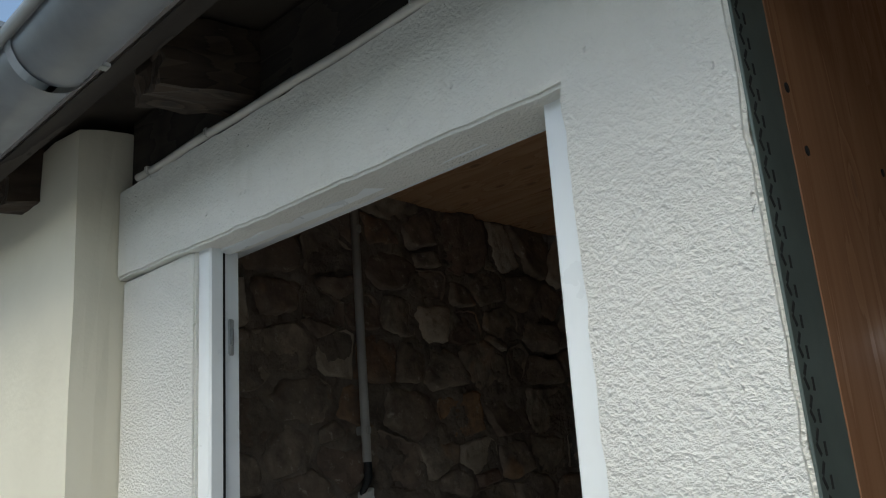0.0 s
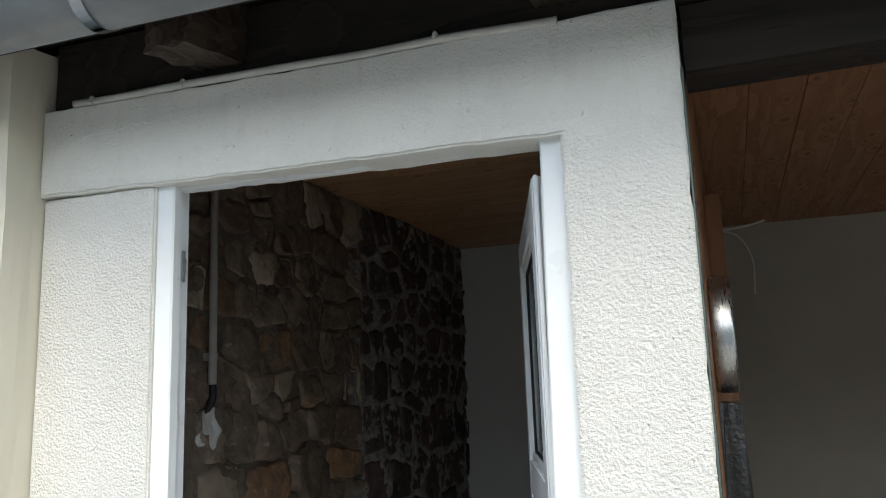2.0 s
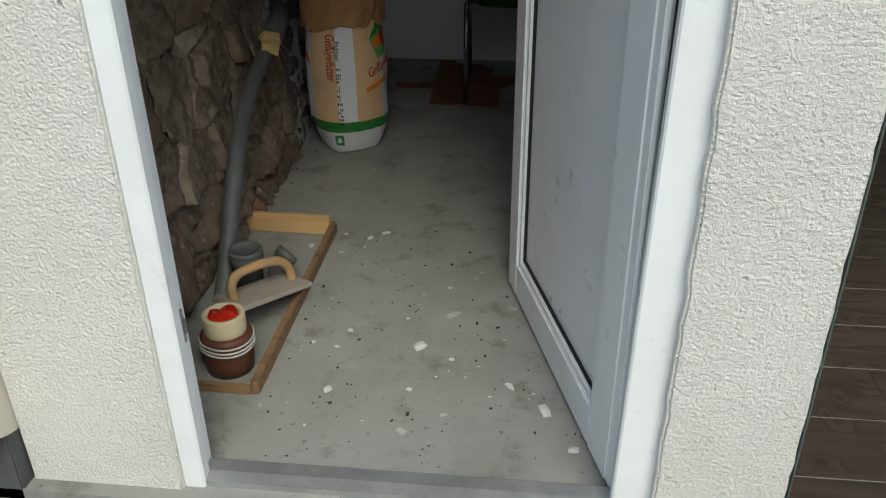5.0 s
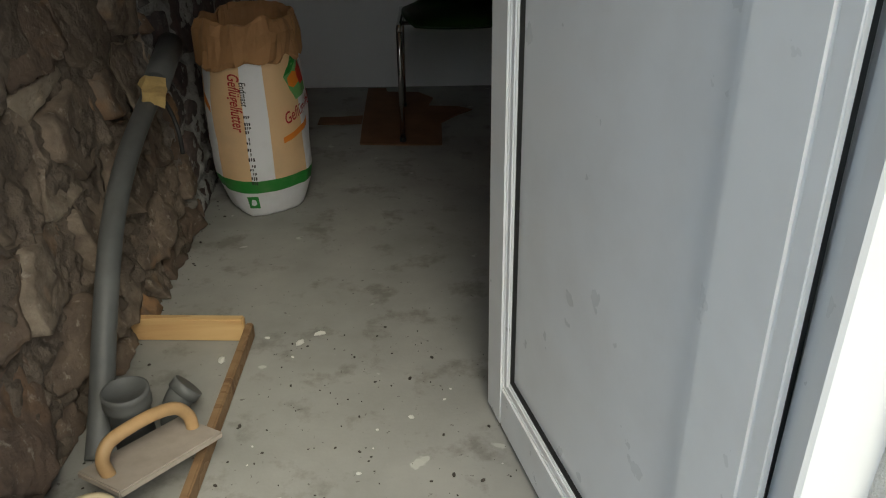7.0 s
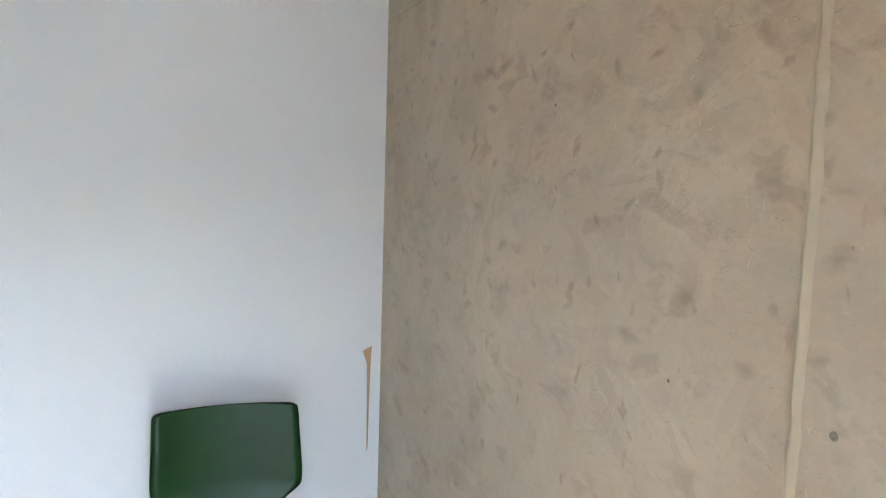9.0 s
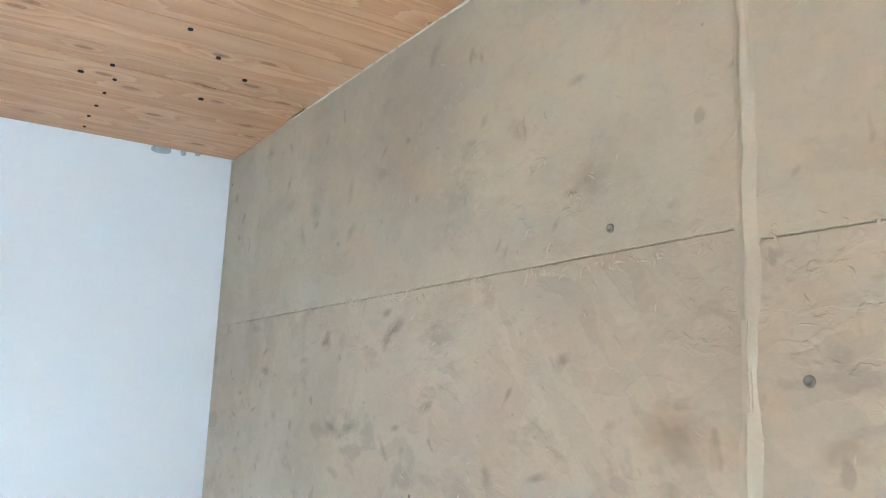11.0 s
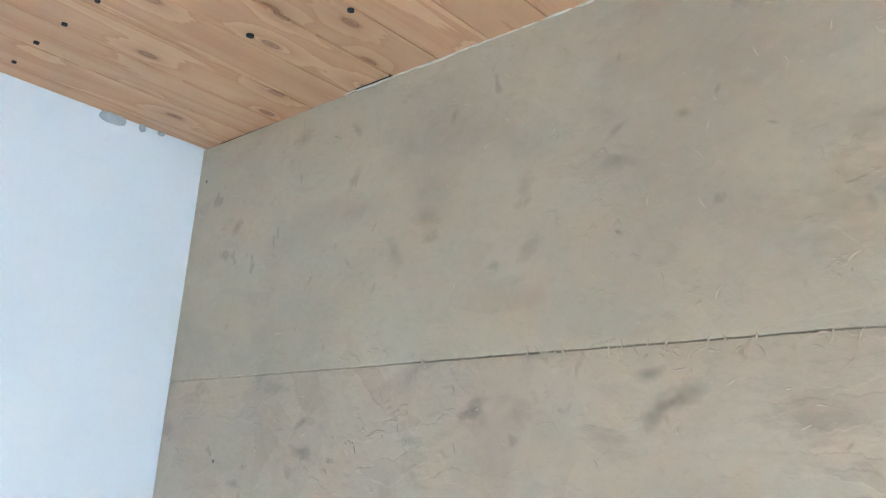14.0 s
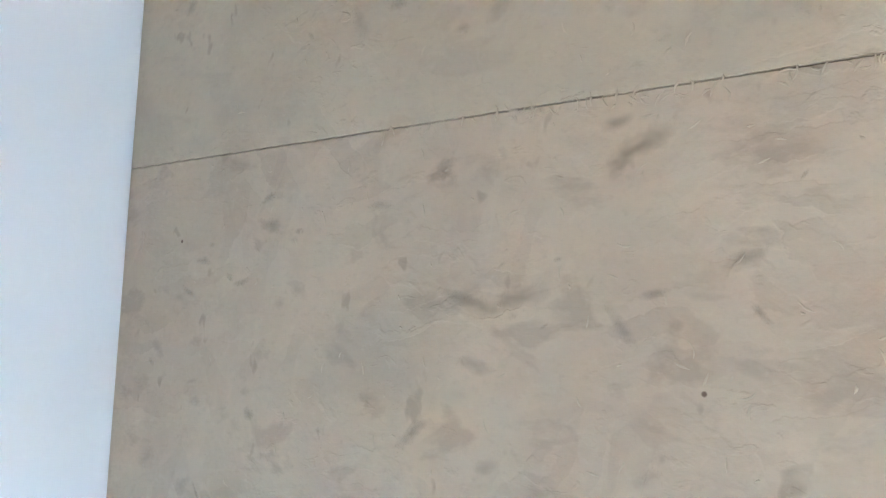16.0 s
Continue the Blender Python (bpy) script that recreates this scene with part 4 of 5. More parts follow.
painting = thing("painting", "blue and yellow canvas in a thin wooden frame on plywood", "painting", (-0.28, 2.7, 1.0))
part("canvas", block(-0.295, -0.252, 2.02, 3.73, 0.92, 2.13, 0.002), CANVAS, painting)
for y0, y1, z0, z1 in ((2.0, 2.02, 0.90, 2.15), (3.73, 3.75, 0.90, 2.15), (2.02, 3.73, 0.90, 0.92), (2.02, 3.73, 2.13, 2.15)):
    part("frame_strip", block(-0.2962, -0.248, y0, y1, z0, z1, 0.002), PLY, painting)

bundle = thing("wrapped_bundle", "tall narrow bundle wrapped in shiny black film", "bundle", (-0.245, 1.27, 0))
bm = bmesh.new()
box(bm, -0.2955, -0.248, 1.20, 1.34, -0.0035, 1.52)
bmesh.ops.subdivide_edges(bm, edges=bm.edges[:], cuts=14, use_grid_fill=True)
for v in bm.verts:
    k = 1 - 0.35 * max(0, (v.co.z - 1.2) / 0.32)
    v.co.y = 1.27 + (v.co.y - 1.27) * k
    if v.co.x > -0.29:
        v.co += Vector((0.008, 0.008, 0.004)) * noise.noise(v.co * 26)
part("wrap", bm, BLACK, bundle)
part("cord", tube(smooth_path([(-0.242, 1.20, 1.1), (-0.239, 1.27, 1.13), (-0.243, 1.34, 1.1)], 6), 0.004, 8), RUBBER, bundle)

cable = thing("terrace_cable", "loose white cable end hanging by the ceiling corner", "cable", (-0.2, 3.98, 2.4))
part("cord", tube(smooth_path([(-0.265, 3.99, 2.40), (-0.19, 3.97, 2.395), (-0.10, 3.95, 2.402), (-0.02, 3.93, 2.418)], 8), 0.006, 8), WHITE_CABLE, cable)
part("cord", tube(smooth_path([(-0.265, 3.98, 2.40), (-0.16, 3.98, 2.35), (-0.10, 3.97, 2.22), (-0.105, 3.96, 2.03)], 8), 0.005, 8), WHITE_CABLE, cable)

# ---- room: stone wall backing ----
def wall_x(y, z):
    f = min(max((y - 2.3) / 0.8, 0), 1)
    f = f * f * (3 - 2 * f)
    base = -1.805 + 0.05 * f
    g = min(max(z / 1.0, 0), 1)
    g = g * g * (3 - 2 * g)
    return base + (0.125 * (1 - f) + 0.03 * f) * (1 - g) + 0.012 * noise.noise(Vector((y * 1.7, z * 1.7, 0)))


def mortar(u, v):
    y, z = 0.905 + 3.125 * u, 2.432 * v - 0.004
    p = Vector((0, y, z))
    low = max(0.0, 1 - z / 0.7)
    x = wall_x(y, z) + 0.008 + 0.016 * noise.noise(p * 9) + (0.010 + 0.016 * low) * noise.noise(p * 28) + (0.006 + 0.007 * low) * noise.noise(p * 63)
    return (x, y, z)


bm = grid_sheet(340, 260, mortar)
stone_wall = structure("wall_stone", bm, MORTAR, "rubble stone wall with rough grey mortar", "wall")
structure("wall_left_core", block(-2.1, -1.86, 0.911, 4.024, -0.2, 2.75, 0), MORTAR, "solid masonry behind the rubble stone face", "wall")

# vertical conduit, cable stub and plaster dab
drop = thing("wall_conduit", "grey conduit down the stone wall with a black cable stub", "conduit", (-1.77, 1.537, 2.0))
part("conduit_pipe", tube([Vector((-1.767, 1.537, 1.615)), Vector((-1.768, 1.535, 2.0)), Vector((-1.769, 1.532, 2.424))], 0.0125, 12), CONDUIT_GREY, drop)
part("cable_stub", tube(smooth_path([(-1.767, 1.537, 1.63), (-1.764, 1.537, 1.585), (-1.768, 1.53, 1.555), (-1.775, 1.515, 1.53)], 5), [0.011] * 10 + [0.009] * 4 + [0.004] * 2, 10), RUBBER, drop, "black cut cable end")
for z in (1.70, 2.28):
    part("pipe_clip", block(-1.80, -1.752, 1.528, 1.546, z - 0.012, z + 0.012, 0.003), CONDUIT_GREY, drop, "grey pipe clip")
bm = bmesh.new()
bmesh.ops.create_icosphere(bm, subdivisions=4, radius=1)
bmesh.ops.transform(bm, matrix=Matrix.Translation((wall_x(1.55, 1.48) + 0.012, 1.55, 1.48)) @ Matrix.Diagonal((0.026, 0.05, 0.06, 1)), verts=bm.verts)
wobble(bm, 0.028, 26, 2.0)
part("plaster_dab", bm, FLAKE, stone_wall, "white dab of plaster on the stones", smooth=True)

# ---- things in the room ----
pipe = thing("drain_pipe", "grey plastic drain pipe rising along the stone wall", "pipe", (-1.6, 1.54, 0))
pts = smooth_path([(-1.600, 1.530, 0.0), (-1.603, 1.60, 0.075), (-1.610, 1.735, 0.235), (-1.628, 1.89, 0.348), (-1.65, 2.08, 0.418), (-1.667, 2.29, 0.468), (-1.682, 2.54, 0.520), (-1.705, 2.68, 0.545)], 6)
part("pipe_run", tube(pts, 0.025, 18), GREY_PIPE, pipe)
part("sleeve", tube([Vector((-1.675, 2.42, 0.497)), Vector((-1.70, 2.66, 0.545))], 0.036, 18), GREY_PIPE, pipe)
part("cable_tail", tube(smooth_path([(-1.655, 2.36, 0.50), (-1.62, 2.33, 0.46), (-1.595, 2.30, 0.41), (-1.59, 2.29, 0.35)], 6), 0.006, 8), RUBBER, pipe, "black cable tail")
bm = bmesh.new()
box(bm, -0.026, 0.026, -0.038, 0.036, -0.016, 0.022)
bmesh.ops.subdivide_edges(bm, edges=bm.edges[:], cuts=2, use_grid_fill=True)
wobble(bm, 0.016, 21)
foam = link_mesh("foam_block", bm, FOAM)
foam.matrix_basis = pose(-1.655, 2.33, 0.503, 20, 25, 30)
tagged(foam, "torn yellow foam block wedged on the drain pipe", "foam")

# floor box: pine laths round a recess, with pipe sockets in it
box_thing = thing("floor_frame", "pine lath frame lying on the concrete by the wall", "frame", (-1.5, 1.6, 0))


def lath(p, q, h, w, mat=LATH, label=""):
    p, q = Vector(p), Vector(q)
    d = q - p
    bm = block(0, d.length, -w / 2, w / 2, 0.0, h, 0.003)
    bmesh.ops.transform(bm, matrix=Matrix.Translation((p.x, p.y, 0.0006)) @ Matrix.Rotation(math.atan2(d.y, d.x), 4, "Z"), verts=bm.verts)
    return part("lath", bm, mat, box_thing, label)


lath((-1.67, 1.958, 0), (-1.395, 1.948, 0), 0.062, 0.022)
lath((-1.385, 1.960, 0), (-1.380, 1.135, 0), 0.040, 0.018, LATH_DIRTY, "dirty brown lath")
lath((-1.66, 1.145, 0), (-1.390, 1.140, 0), 0.022, 0.018, LATH_DIRTY, "dirty brown lath")

socket = thing("pipe_socket", "grey plastic pipe socket standing in the floor frame", "pipe socket", (-1.533, 1.572, 0))
part("socket_body", lathe([(0.0001, 0.001), (0.040, 0.001), (0.040, 0.10), (0.046, 0.105), (0.047, 0.118), (0.044, 0.124), (0.046, 0.128), (0.046, 0.140), (0.041, 0.142), (0.040, 0.136), (0.0001, 0.133)], (-1.533, 1.572, 0)), GREY_PIPE, socket)
elbow = thing("pipe_elbow", "small grey pipe end with a clear film cap", "pipe elbow", (-1.47, 1.62, 0))
part("elbow_body", tube(smooth_path([(-1.470, 1.618, 0.001), (-1.467, 1.620, 0.04), (-1.457, 1.630, 0.070), (-1.442, 1.642, 0.088)], 5), 0.028, 16), GREY_PIPE, elbow)
bm = tube([Vector((-1.450, 1.636, 0.080)), Vector((-1.436, 1.647, 0.094))], 0.033, 16)
part("collar", bm, GREY_PIPE, elbow)

# red-topped pipe end with a roll of tape on it
stub = thing("brown_pipe_stub", "reddish-brown pipe stub with wire, standing in the frame", "pipe stub", (-1.474, 1.238, 0))
part("stub_body", lathe([(0.0001, 0.001), (0.056, 0.001), (0.058, 0.03), (0.060, 0.06), (0.062, 0.066), (0.062, 0.075), (0.058, 0.08), (0.061, 0.086), (0.061, 0.10), (0.055, 0.104), (0.0001, 0.104)], (-1.474, 1.238, 0)), TERRA, stub)
for z in (0.07, 0.079, 0.09):
    part("wire", tube([Vector((-1.474 + 0.064 * math.cos(a * 0.2618), 1.238 + 0.064 * math.sin(a * 0.2618), z + 0.003 * math.sin(a * 0.5236))) for a in range(25)], 0.0025, 6), CONDUIT, stub, "dirty wire winding")
tape = thing("tape_roll", "roll of masking tape round a red plug", "tape roll", (-1.474, 1.238, 0.1045))
part("tape_ring", lathe([(0.036, 0.0005), (0.049, 0.0005), (0.050, 0.004), (0.050, 0.046), (0.049, 0.049), (0.039, 0.049), (0.038, 0.046), (0.036, 0.0005)], (-1.474, 1.238, 0.1045)), TAPE, tape)
bm = lathe([(0.0001, 0.036), (0.012, 0.046), (0.024, 0.038), (0.0355, 0.044), (0.0355, 0.001), (0.0001, 0.001)], (-1.474, 1.238, 0.1045), 32)
for v in bm.verts:
    if v.co.z > 0.13:
        v.co.z += 0.012 * noise.noise(v.co * 60)
part("red_plug", bm, RED, tape, "crumpled red plastic film")

# plasterer's float leaning over the frame
fl = thing("plaster_float", "plasterer's float with bent wooden handle leaning on the frame", "plaster float")
A, B, C = Vector((-1.333, 1.515, 0.082)), Vector((-1.428, 1.650, 0.056)), Vector((-1.455, 1.330, 0.112))
ex = (A - C).normalized()
ez = (A - C).cross(B - A).normalized()
ey = ez.cross(ex)
FM = Matrix((ex, ey, ez)).transposed().to_4x4()
FM.translation = C
fl.matrix_basis = FM
LEN = (A - C).length


def float_part(name, bm, mat, label="", smooth=False):
    ob = link_mesh(name, bm, mat, smooth)
    ob.parent = fl
    return tagged(ob, label) if label else ob


float_part("board", block(-0.005, LEN, 0.004, 0.128, -0.014, 0.0, 0.003), FLOAT_FACE)
pts = smooth_path([(0.02, 0.068, -0.004), (0.012, 0.068, 0.032), (0.03, 0.068, 0.058), (0.075, 0.068, 0.066), (0.13, 0.068, 0.066), (0.175, 0.068, 0.055), (0.20, 0.068, 0.026), (0.205, 0.068, -0.004)], 6)
bm = tube(pts, 0.0125, 12)
float_part("handle", bm, FLOAT_GRIP, "bent wooden handle")

# chair
CH = Matrix.Translation((-0.852, 3.315, 0)) @ Matrix.Rotation(radians(1.5), 4, "Z")
chair = thing("chair", "green varnished plywood shell chair with chrome legs", "chair")
chair.matrix_basis = CH
PROFILE = [(-0.005, 0.425, 0.165), (0.02, 0.446, 0.198), (0.07, 0.455, 0.212), (0.15, 0.451, 0.218), (0.24, 0.441, 0.215), (0.31, 0.435, 0.200), (0.36, 0.438, 0.170), (0.405, 0.455, 0.135), (0.435, 0.490, 0.118), (0.455, 0.535, 0.122), (0.470, 0.575, 0.150), (0.482, 0.610, 0.195), (0.490, 0.640, 0.204), (0.500, 0.70, 0.203), (0.510, 0.76, 0.200), (0.520, 0.815, 0.198), (0.525, 0.838, 0.193), (0.527, 0.846, 0.172)]
prof = smooth_path(PROFILE, 4)


def shell(u, v):
    p = prof[min(int(round(u * (len(prof) - 1))), len(prof) - 1)]
    s = 2 * v - 1
    back = min(max((p.y - 0.47) / 0.2, 0), 1)
    seat = 1 - back
    return (p.z * s, p.x - 0.028 * back * s * s - 0.0 * seat, p.y + 0.008 * seat * s * s)


bm = grid_sheet(len(prof) - 1, 18, shell)
bmesh.ops.recalc_face_normals(bm, faces=bm.faces)
bmesh.ops.solidify(bm, geom=bm.faces[:], thickness=0.010)


def chair_part(name, bm, mat, label="", smooth=True):
    ob = link_mesh(name, bm, mat, smooth)
    ob.parent = chair
    return tagged(ob, label) if label else ob


chair_part("seat_shell", bm, GREEN, "one-piece waisted plywood seat and back")
for s in (-1, 1):
    chair_part("leg", tube([Vector((s * 0.226, -0.028, 0.002)), Vector((s * 0.226, -0.006, 0.30)), Vector((s * 0.226, 0.004, 0.425))], 0.0105, 14), CHROME)
    chair_part("leg", tube([Vector((s * 0.232, 0.41, 0.002)), Vector((s * 0.226, 0.36, 0.32)), Vector((s * 0.224, 0.345, 0.425))], 0.0105, 14), CHROME)
    chair_part("side_rail", tube(smooth_path([(s * 0.226, 0.003, 0.420), (s * 0.225, 0.02, 0.438), (s * 0.222, 0.17, 0.440), (s * 0.222, 0.33, 0.436), (s * 0.224, 0.346, 0.418)], 5), 0.0108, 14), CHROME)
    for y in (-0.028, 0.41):
        xx = s * (0.226 if y < 0 else 0.232)
        chair_part("foot_cap", lathe([(0.0001, 0.0), (0.0125, 0.0), (0.0125, 0.022), (0.0108, 0.024)], (xx, y, 0.0005), 14), RUBBER, "black foot cap")
for y in (0.07, 0.30):
    chair_part("cross_bar", tube([Vector((-0.222, y, 0.436)), Vector((0.222, y, 0.436))], 0.008, 10), CHROME)

# cardboard under the chair
card = thing("cardboard", "torn brown cardboard lying flat under the chair", "cardboard", (-1.1, 3.6, 0))
part("sheet", prism([(-1.243, 3.262), (-1.10, 3.248), (-0.925, 3.243), (-0.93, 3.50), (-0.86, 3.60), (-0.80, 3.66), (-0.855, 3.70), (-0.99, 3.72), (-0.97, 3.83), (-1.04, 3.92), (-1.18, 3.93), (-1.19, 3.985), (-1.272, 3.99), (-1.268, 3.86), (-1.255, 3.50)], 2, 0.001, 0.006), CARD, card)
part("torn_strip", prism([(-1.262, 3.60), (-1.35, 3.588), (-1.44, 3.585), (-1.44, 3.50), (-1.34, 3.497), (-1.259, 3.50)], 2, 0.001, 0.0052), CARD, card)

# feed sack
BX, BY, BR, BH = -1.497, 2.752, 0.150, 0.62
bag = thing("feed_sack", "open printed paper sack with a rolled brown rim", "sack", (BX, BY, 0))
SIDES = 72


def bag_radius(a, h):
    base = 0.72 + 0.28 * min(1, (h / 0.13)) ** 0.7
    square = 1 + 0.05 * math.cos(4 * a + 0.6) * max(0, 1 - h / 0.25)
    r = BR * base * square * (1 - 0.10 * max(0, (h - 0.35) / 0.27)) * (1 + 0.035 * math.sin(math.pi * h / 0.5))
    r += 0.006 * noise.noise(Vector((math.cos(a) * 2.4, math.sin(a) * 2.4, h * 7))) + 0.004 * noise.noise(Vector((math.cos(a) * 7, math.sin(a) * 7, h * 17)))
    return r


def bag_point(u, h, out=0.0):
    """u runs 0..1 round the sack; 0.5 faces the doorway."""
    a = -math.pi / 2 + 2 * math.pi * (u - 0.5) + 0.12
    r = bag_radius(a, h) + out
    return Vector((BX + r * math.cos(a), BY + r * math.sin(a), 0.002 + h))


bm = bmesh.new()
uvl = bm.loops.layers.uv.new("UVMap")
HS = [0.0, 0.006, 0.02, 0.045, 0.075, 0.10, 0.13, 0.17, 0.21, 0.25, 0.29, 0.33, 0.37, 0.41, 0.45, 0.49, 0.52]
ringv = [[bm.verts.new(bag_point(k / SIDES, h)) for k in range(SIDES)] for h in HS]
for j in range(len(HS) - 1):
    for k in range(SIDES):
        f = bm.faces.new((ringv[j][k], ringv[j][(k + 1) % SIDES], ringv[j + 1][(k + 1) % SIDES], ringv[j + 1][k]))
        f.smooth = True
        for lp, (kk, jj) in zip(f.loops, ((k, j), (k + 1, j), (k + 1, j + 1), (k, j + 1))):
            lp[uvl].uv = (kk / SIDES, HS[jj] / BH)
bm.faces.new(ringv[0][::-1])
part("printed_body", bm, BAG_PAPER, bag, "cream and white striped paper with a green band")

bm = bmesh.new()
RIM = [(0.475, 0.006), (0.485, 0.012), (0.53, 0.016), (0.575, 0.017), (0.605, 0.010), (0.612, 0.002), (0.60, -0.006), (0.54, -0.012), (0.44, -0.016), (0.36, -0.016)]
rv = []
for j, (h, o) in enumerate(RIM):
    ring = []
    for k in range(SIDES):
        a = 2 * math.pi * k / SIDES
        n = noise.noise(Vector((math.cos(a) * 3.2, math.sin(a) * 3.2, 0.3 * j)))
        n2 = abs(noise.noise(Vector((math.cos(a) * 4.2, math.sin(a) * 4.2, j * 0.55)))) - 0.25
        hh = h + 0.020 * n * (1 if j > 0 else 1.3) - 0.018 * math.sin(a + 0.9) * (j < 3)
        ring.append(bm.verts.new(bag_point(k / SIDES, hh, o + 0.022 * n2 + (0.010 * n if j > 1 else 0.003))))
    rv.append(ring)
for u, v in zip(rv, rv[1:]):
    for k in range(SIDES):
        bm.faces.new((u[k], u[(k + 1) % SIDES], v[(k + 1) % SIDES], v[k]))
part("rolled_rim", bm, KRAFT, bag, "crumpled brown kraft paper rim")
bm = bmesh.new()
inner = [bm.verts.new(bag_point(k / SIDES, 0.37 + 0.01 * noise.noise(Vector((k * 0.4, 0, 0))), -0.016)) for k in range(SIDES)]
mid = bm.verts.new((BX, BY, 0.355))
for k in range(SIDES):
    bm.faces.new((inner[k], inner[(k + 1) % SIDES], mid))
part("sack_filling", bm, KRAFT, bag, "brown inside of the sack")


def wrap_print(name, bm, mat, label, lift=0.0016):
    """Bends flat artwork (x along u in metres, y up) round the sack."""
    for v in bm.verts:
        v.co = bag_point(0.5 + v.co.x / (2 * math.pi * BR), v.co.y, lift)
    part(name, bm, mat, bag, label)


def patch(pts, cuts=6):
    bm = bmesh.new()
    vs = [bm.verts.new((*p, 0)) for p in pts]
    bm.faces.new(vs)
    bmesh.ops.triangulate(bm, faces=bm.faces[:])
    bmesh.ops.subdivide_edges(bm, edges=bm.edges[:], cuts=cuts, use_grid_fill=True)
    return bm


def lettering(text, size, m):
    cu = bpy.data.curves.new("lettering", "FONT")
    cu.body, cu.size = text, size
    cu.shear = 0.25
    cu.offset = size * 0.012
    ob = bpy.data.objects.new("lettering", cu)
    scene.collection.objects.link(ob)
    bpy.context.view_layer.update()
    me = bpy.data.meshes.new_from_object(ob.evaluated_get(bpy.context.evaluated_depsgraph_get()))
    bpy.data.objects.remove(ob)
    bm = bmesh.new()
    bm.from_mesh(me)
    bmesh.ops.subdivide_edges(bm, edges=[e for e in bm.edges if e.calc_length() > 0.012], cuts=2)
    bmesh.ops.transform(bm, matrix=m, verts=bm.verts)
    return bm


DOWN = Matrix.Rotation(radians(-90), 4, "Z")
wrap_print("lettering", lettering("Geflügelfutter", 0.050, Matrix.Translation((-0.058, 0.470, 0)) @ DOWN @ Matrix.Diagonal((0.62, 1, 1, 1))), INK_RED, "red brush lettering running down the sack")
wrap_print("lettering", lettering("Geflügelfutter", 0.050, Matrix.Translation((0.098, 0.30, 0)) @ Matrix.Rotation(radians(14), 4, "Z") @ Matrix.Diagonal((0.7, 1, 1, 1))), INK_RED, "red brush lettering")
wrap_print("lettering", lettering("Endmast", 0.026, Matrix.Translation((-0.024, 0.445, 0)) @ DOWN @ Matrix.Diagonal((0.8, 1, 1, 1))), INK_BLACK, "small black printed word")
bm = bmesh.new()
dots = random.Random(3)
z = 0.345
while z > 0.13:
    h = dots.uniform(0.009, 0.013)
    for dx, w in ((-0.0225, 0.0045), (-0.0155, 0.0035), (-0.0095, 0.0045)):
        if dots.random() < 0.8:
            v = [bm.verts.new(p) for p in ((dx, z, 0), (dx + w, z, 0), (dx + w, z - h * dots.uniform(0.4, 1), 0), (dx, z - h, 0))]
            bm.faces.new(v)
    z -= h + dots.choice((0.003, 0.003, 0.004, 0.011))
wrap_print("print_line", bm, INK_BLACK, "line of small black print")
wrap_print("orange_bar", patch([(0.085, 0.245), (0.21, 0.275), (0.21, 0.297), (0.085, 0.263)]), INK_ORANGE, "orange bar")
wrap_print("green_diamond", patch([(0.115, 0.44), (0.155, 0.50), (0.215, 0.47), (0.215, 0.38), (0.15, 0.365)]), INK_LIME, "pale green printed diamond")
wrap_print("dark_green_edge", patch([(0.115, 0.44), (0.155, 0.50), (0.185, 0.50), (0.150, 0.455)]), INK_GREEN, "dark green printed leaf", 0.0022)
wrap_print("orange_blob", patch([(0.128, 0.435), (0.150, 0.452), (0.175, 0.445), (0.178, 0.415), (0.150, 0.402), (0.130, 0.412)]), INK_ORANGE, "orange printed patch", 0.0024)
wrap_print("red_blob", patch([(0.165, 0.455), (0.195, 0.475), (0.215, 0.45), (0.210, 0.41), (0.180, 0.405)]), INK_SCARLET, "red printed patch", 0.0027)
wrap_print("green_mark", patch([(-0.048, 0.035), (-0.012, 0.035), (-0.012, 0.080), (-0.048, 0.080)]), INK_GREEN, "green square mark")
wrap_print("white_mark", patch([(-0.040, 0.048), (-0.030, 0.045), (-0.020, 0.052), (-0.022, 0.066), (-0.034, 0.070)]), WHITE_WALL, "pale shape in the green mark", 0.0024)
wrap_print("orange_corner", patch([(-0.18, 0.375), (-0.13, 0.345), (-0.13, 0.365), (-0.18, 0.40)]), INK_ORANGE, "orange printed corner")

# grey skirting of mortar and rubble along wall feet, crumbs and flakes
rng = random.Random(7)


def crumb_mesh(name, mat, flat_k, seed):
    bm = bmesh.new()
    bmesh.ops.create_icosphere(bm, subdivisions=1, radius=1)
    for v in bm.verts:
        v.co *= 1 + 0.45 * noise.noise(v.co * 1.7 + Vector((seed, 0, 0)))
        v.co.z *= flat_k
    me = bpy.data.meshes.new(name)
    bm.to_mesh(me)
    bm.free()
    me.materials.append(mat)
    return me


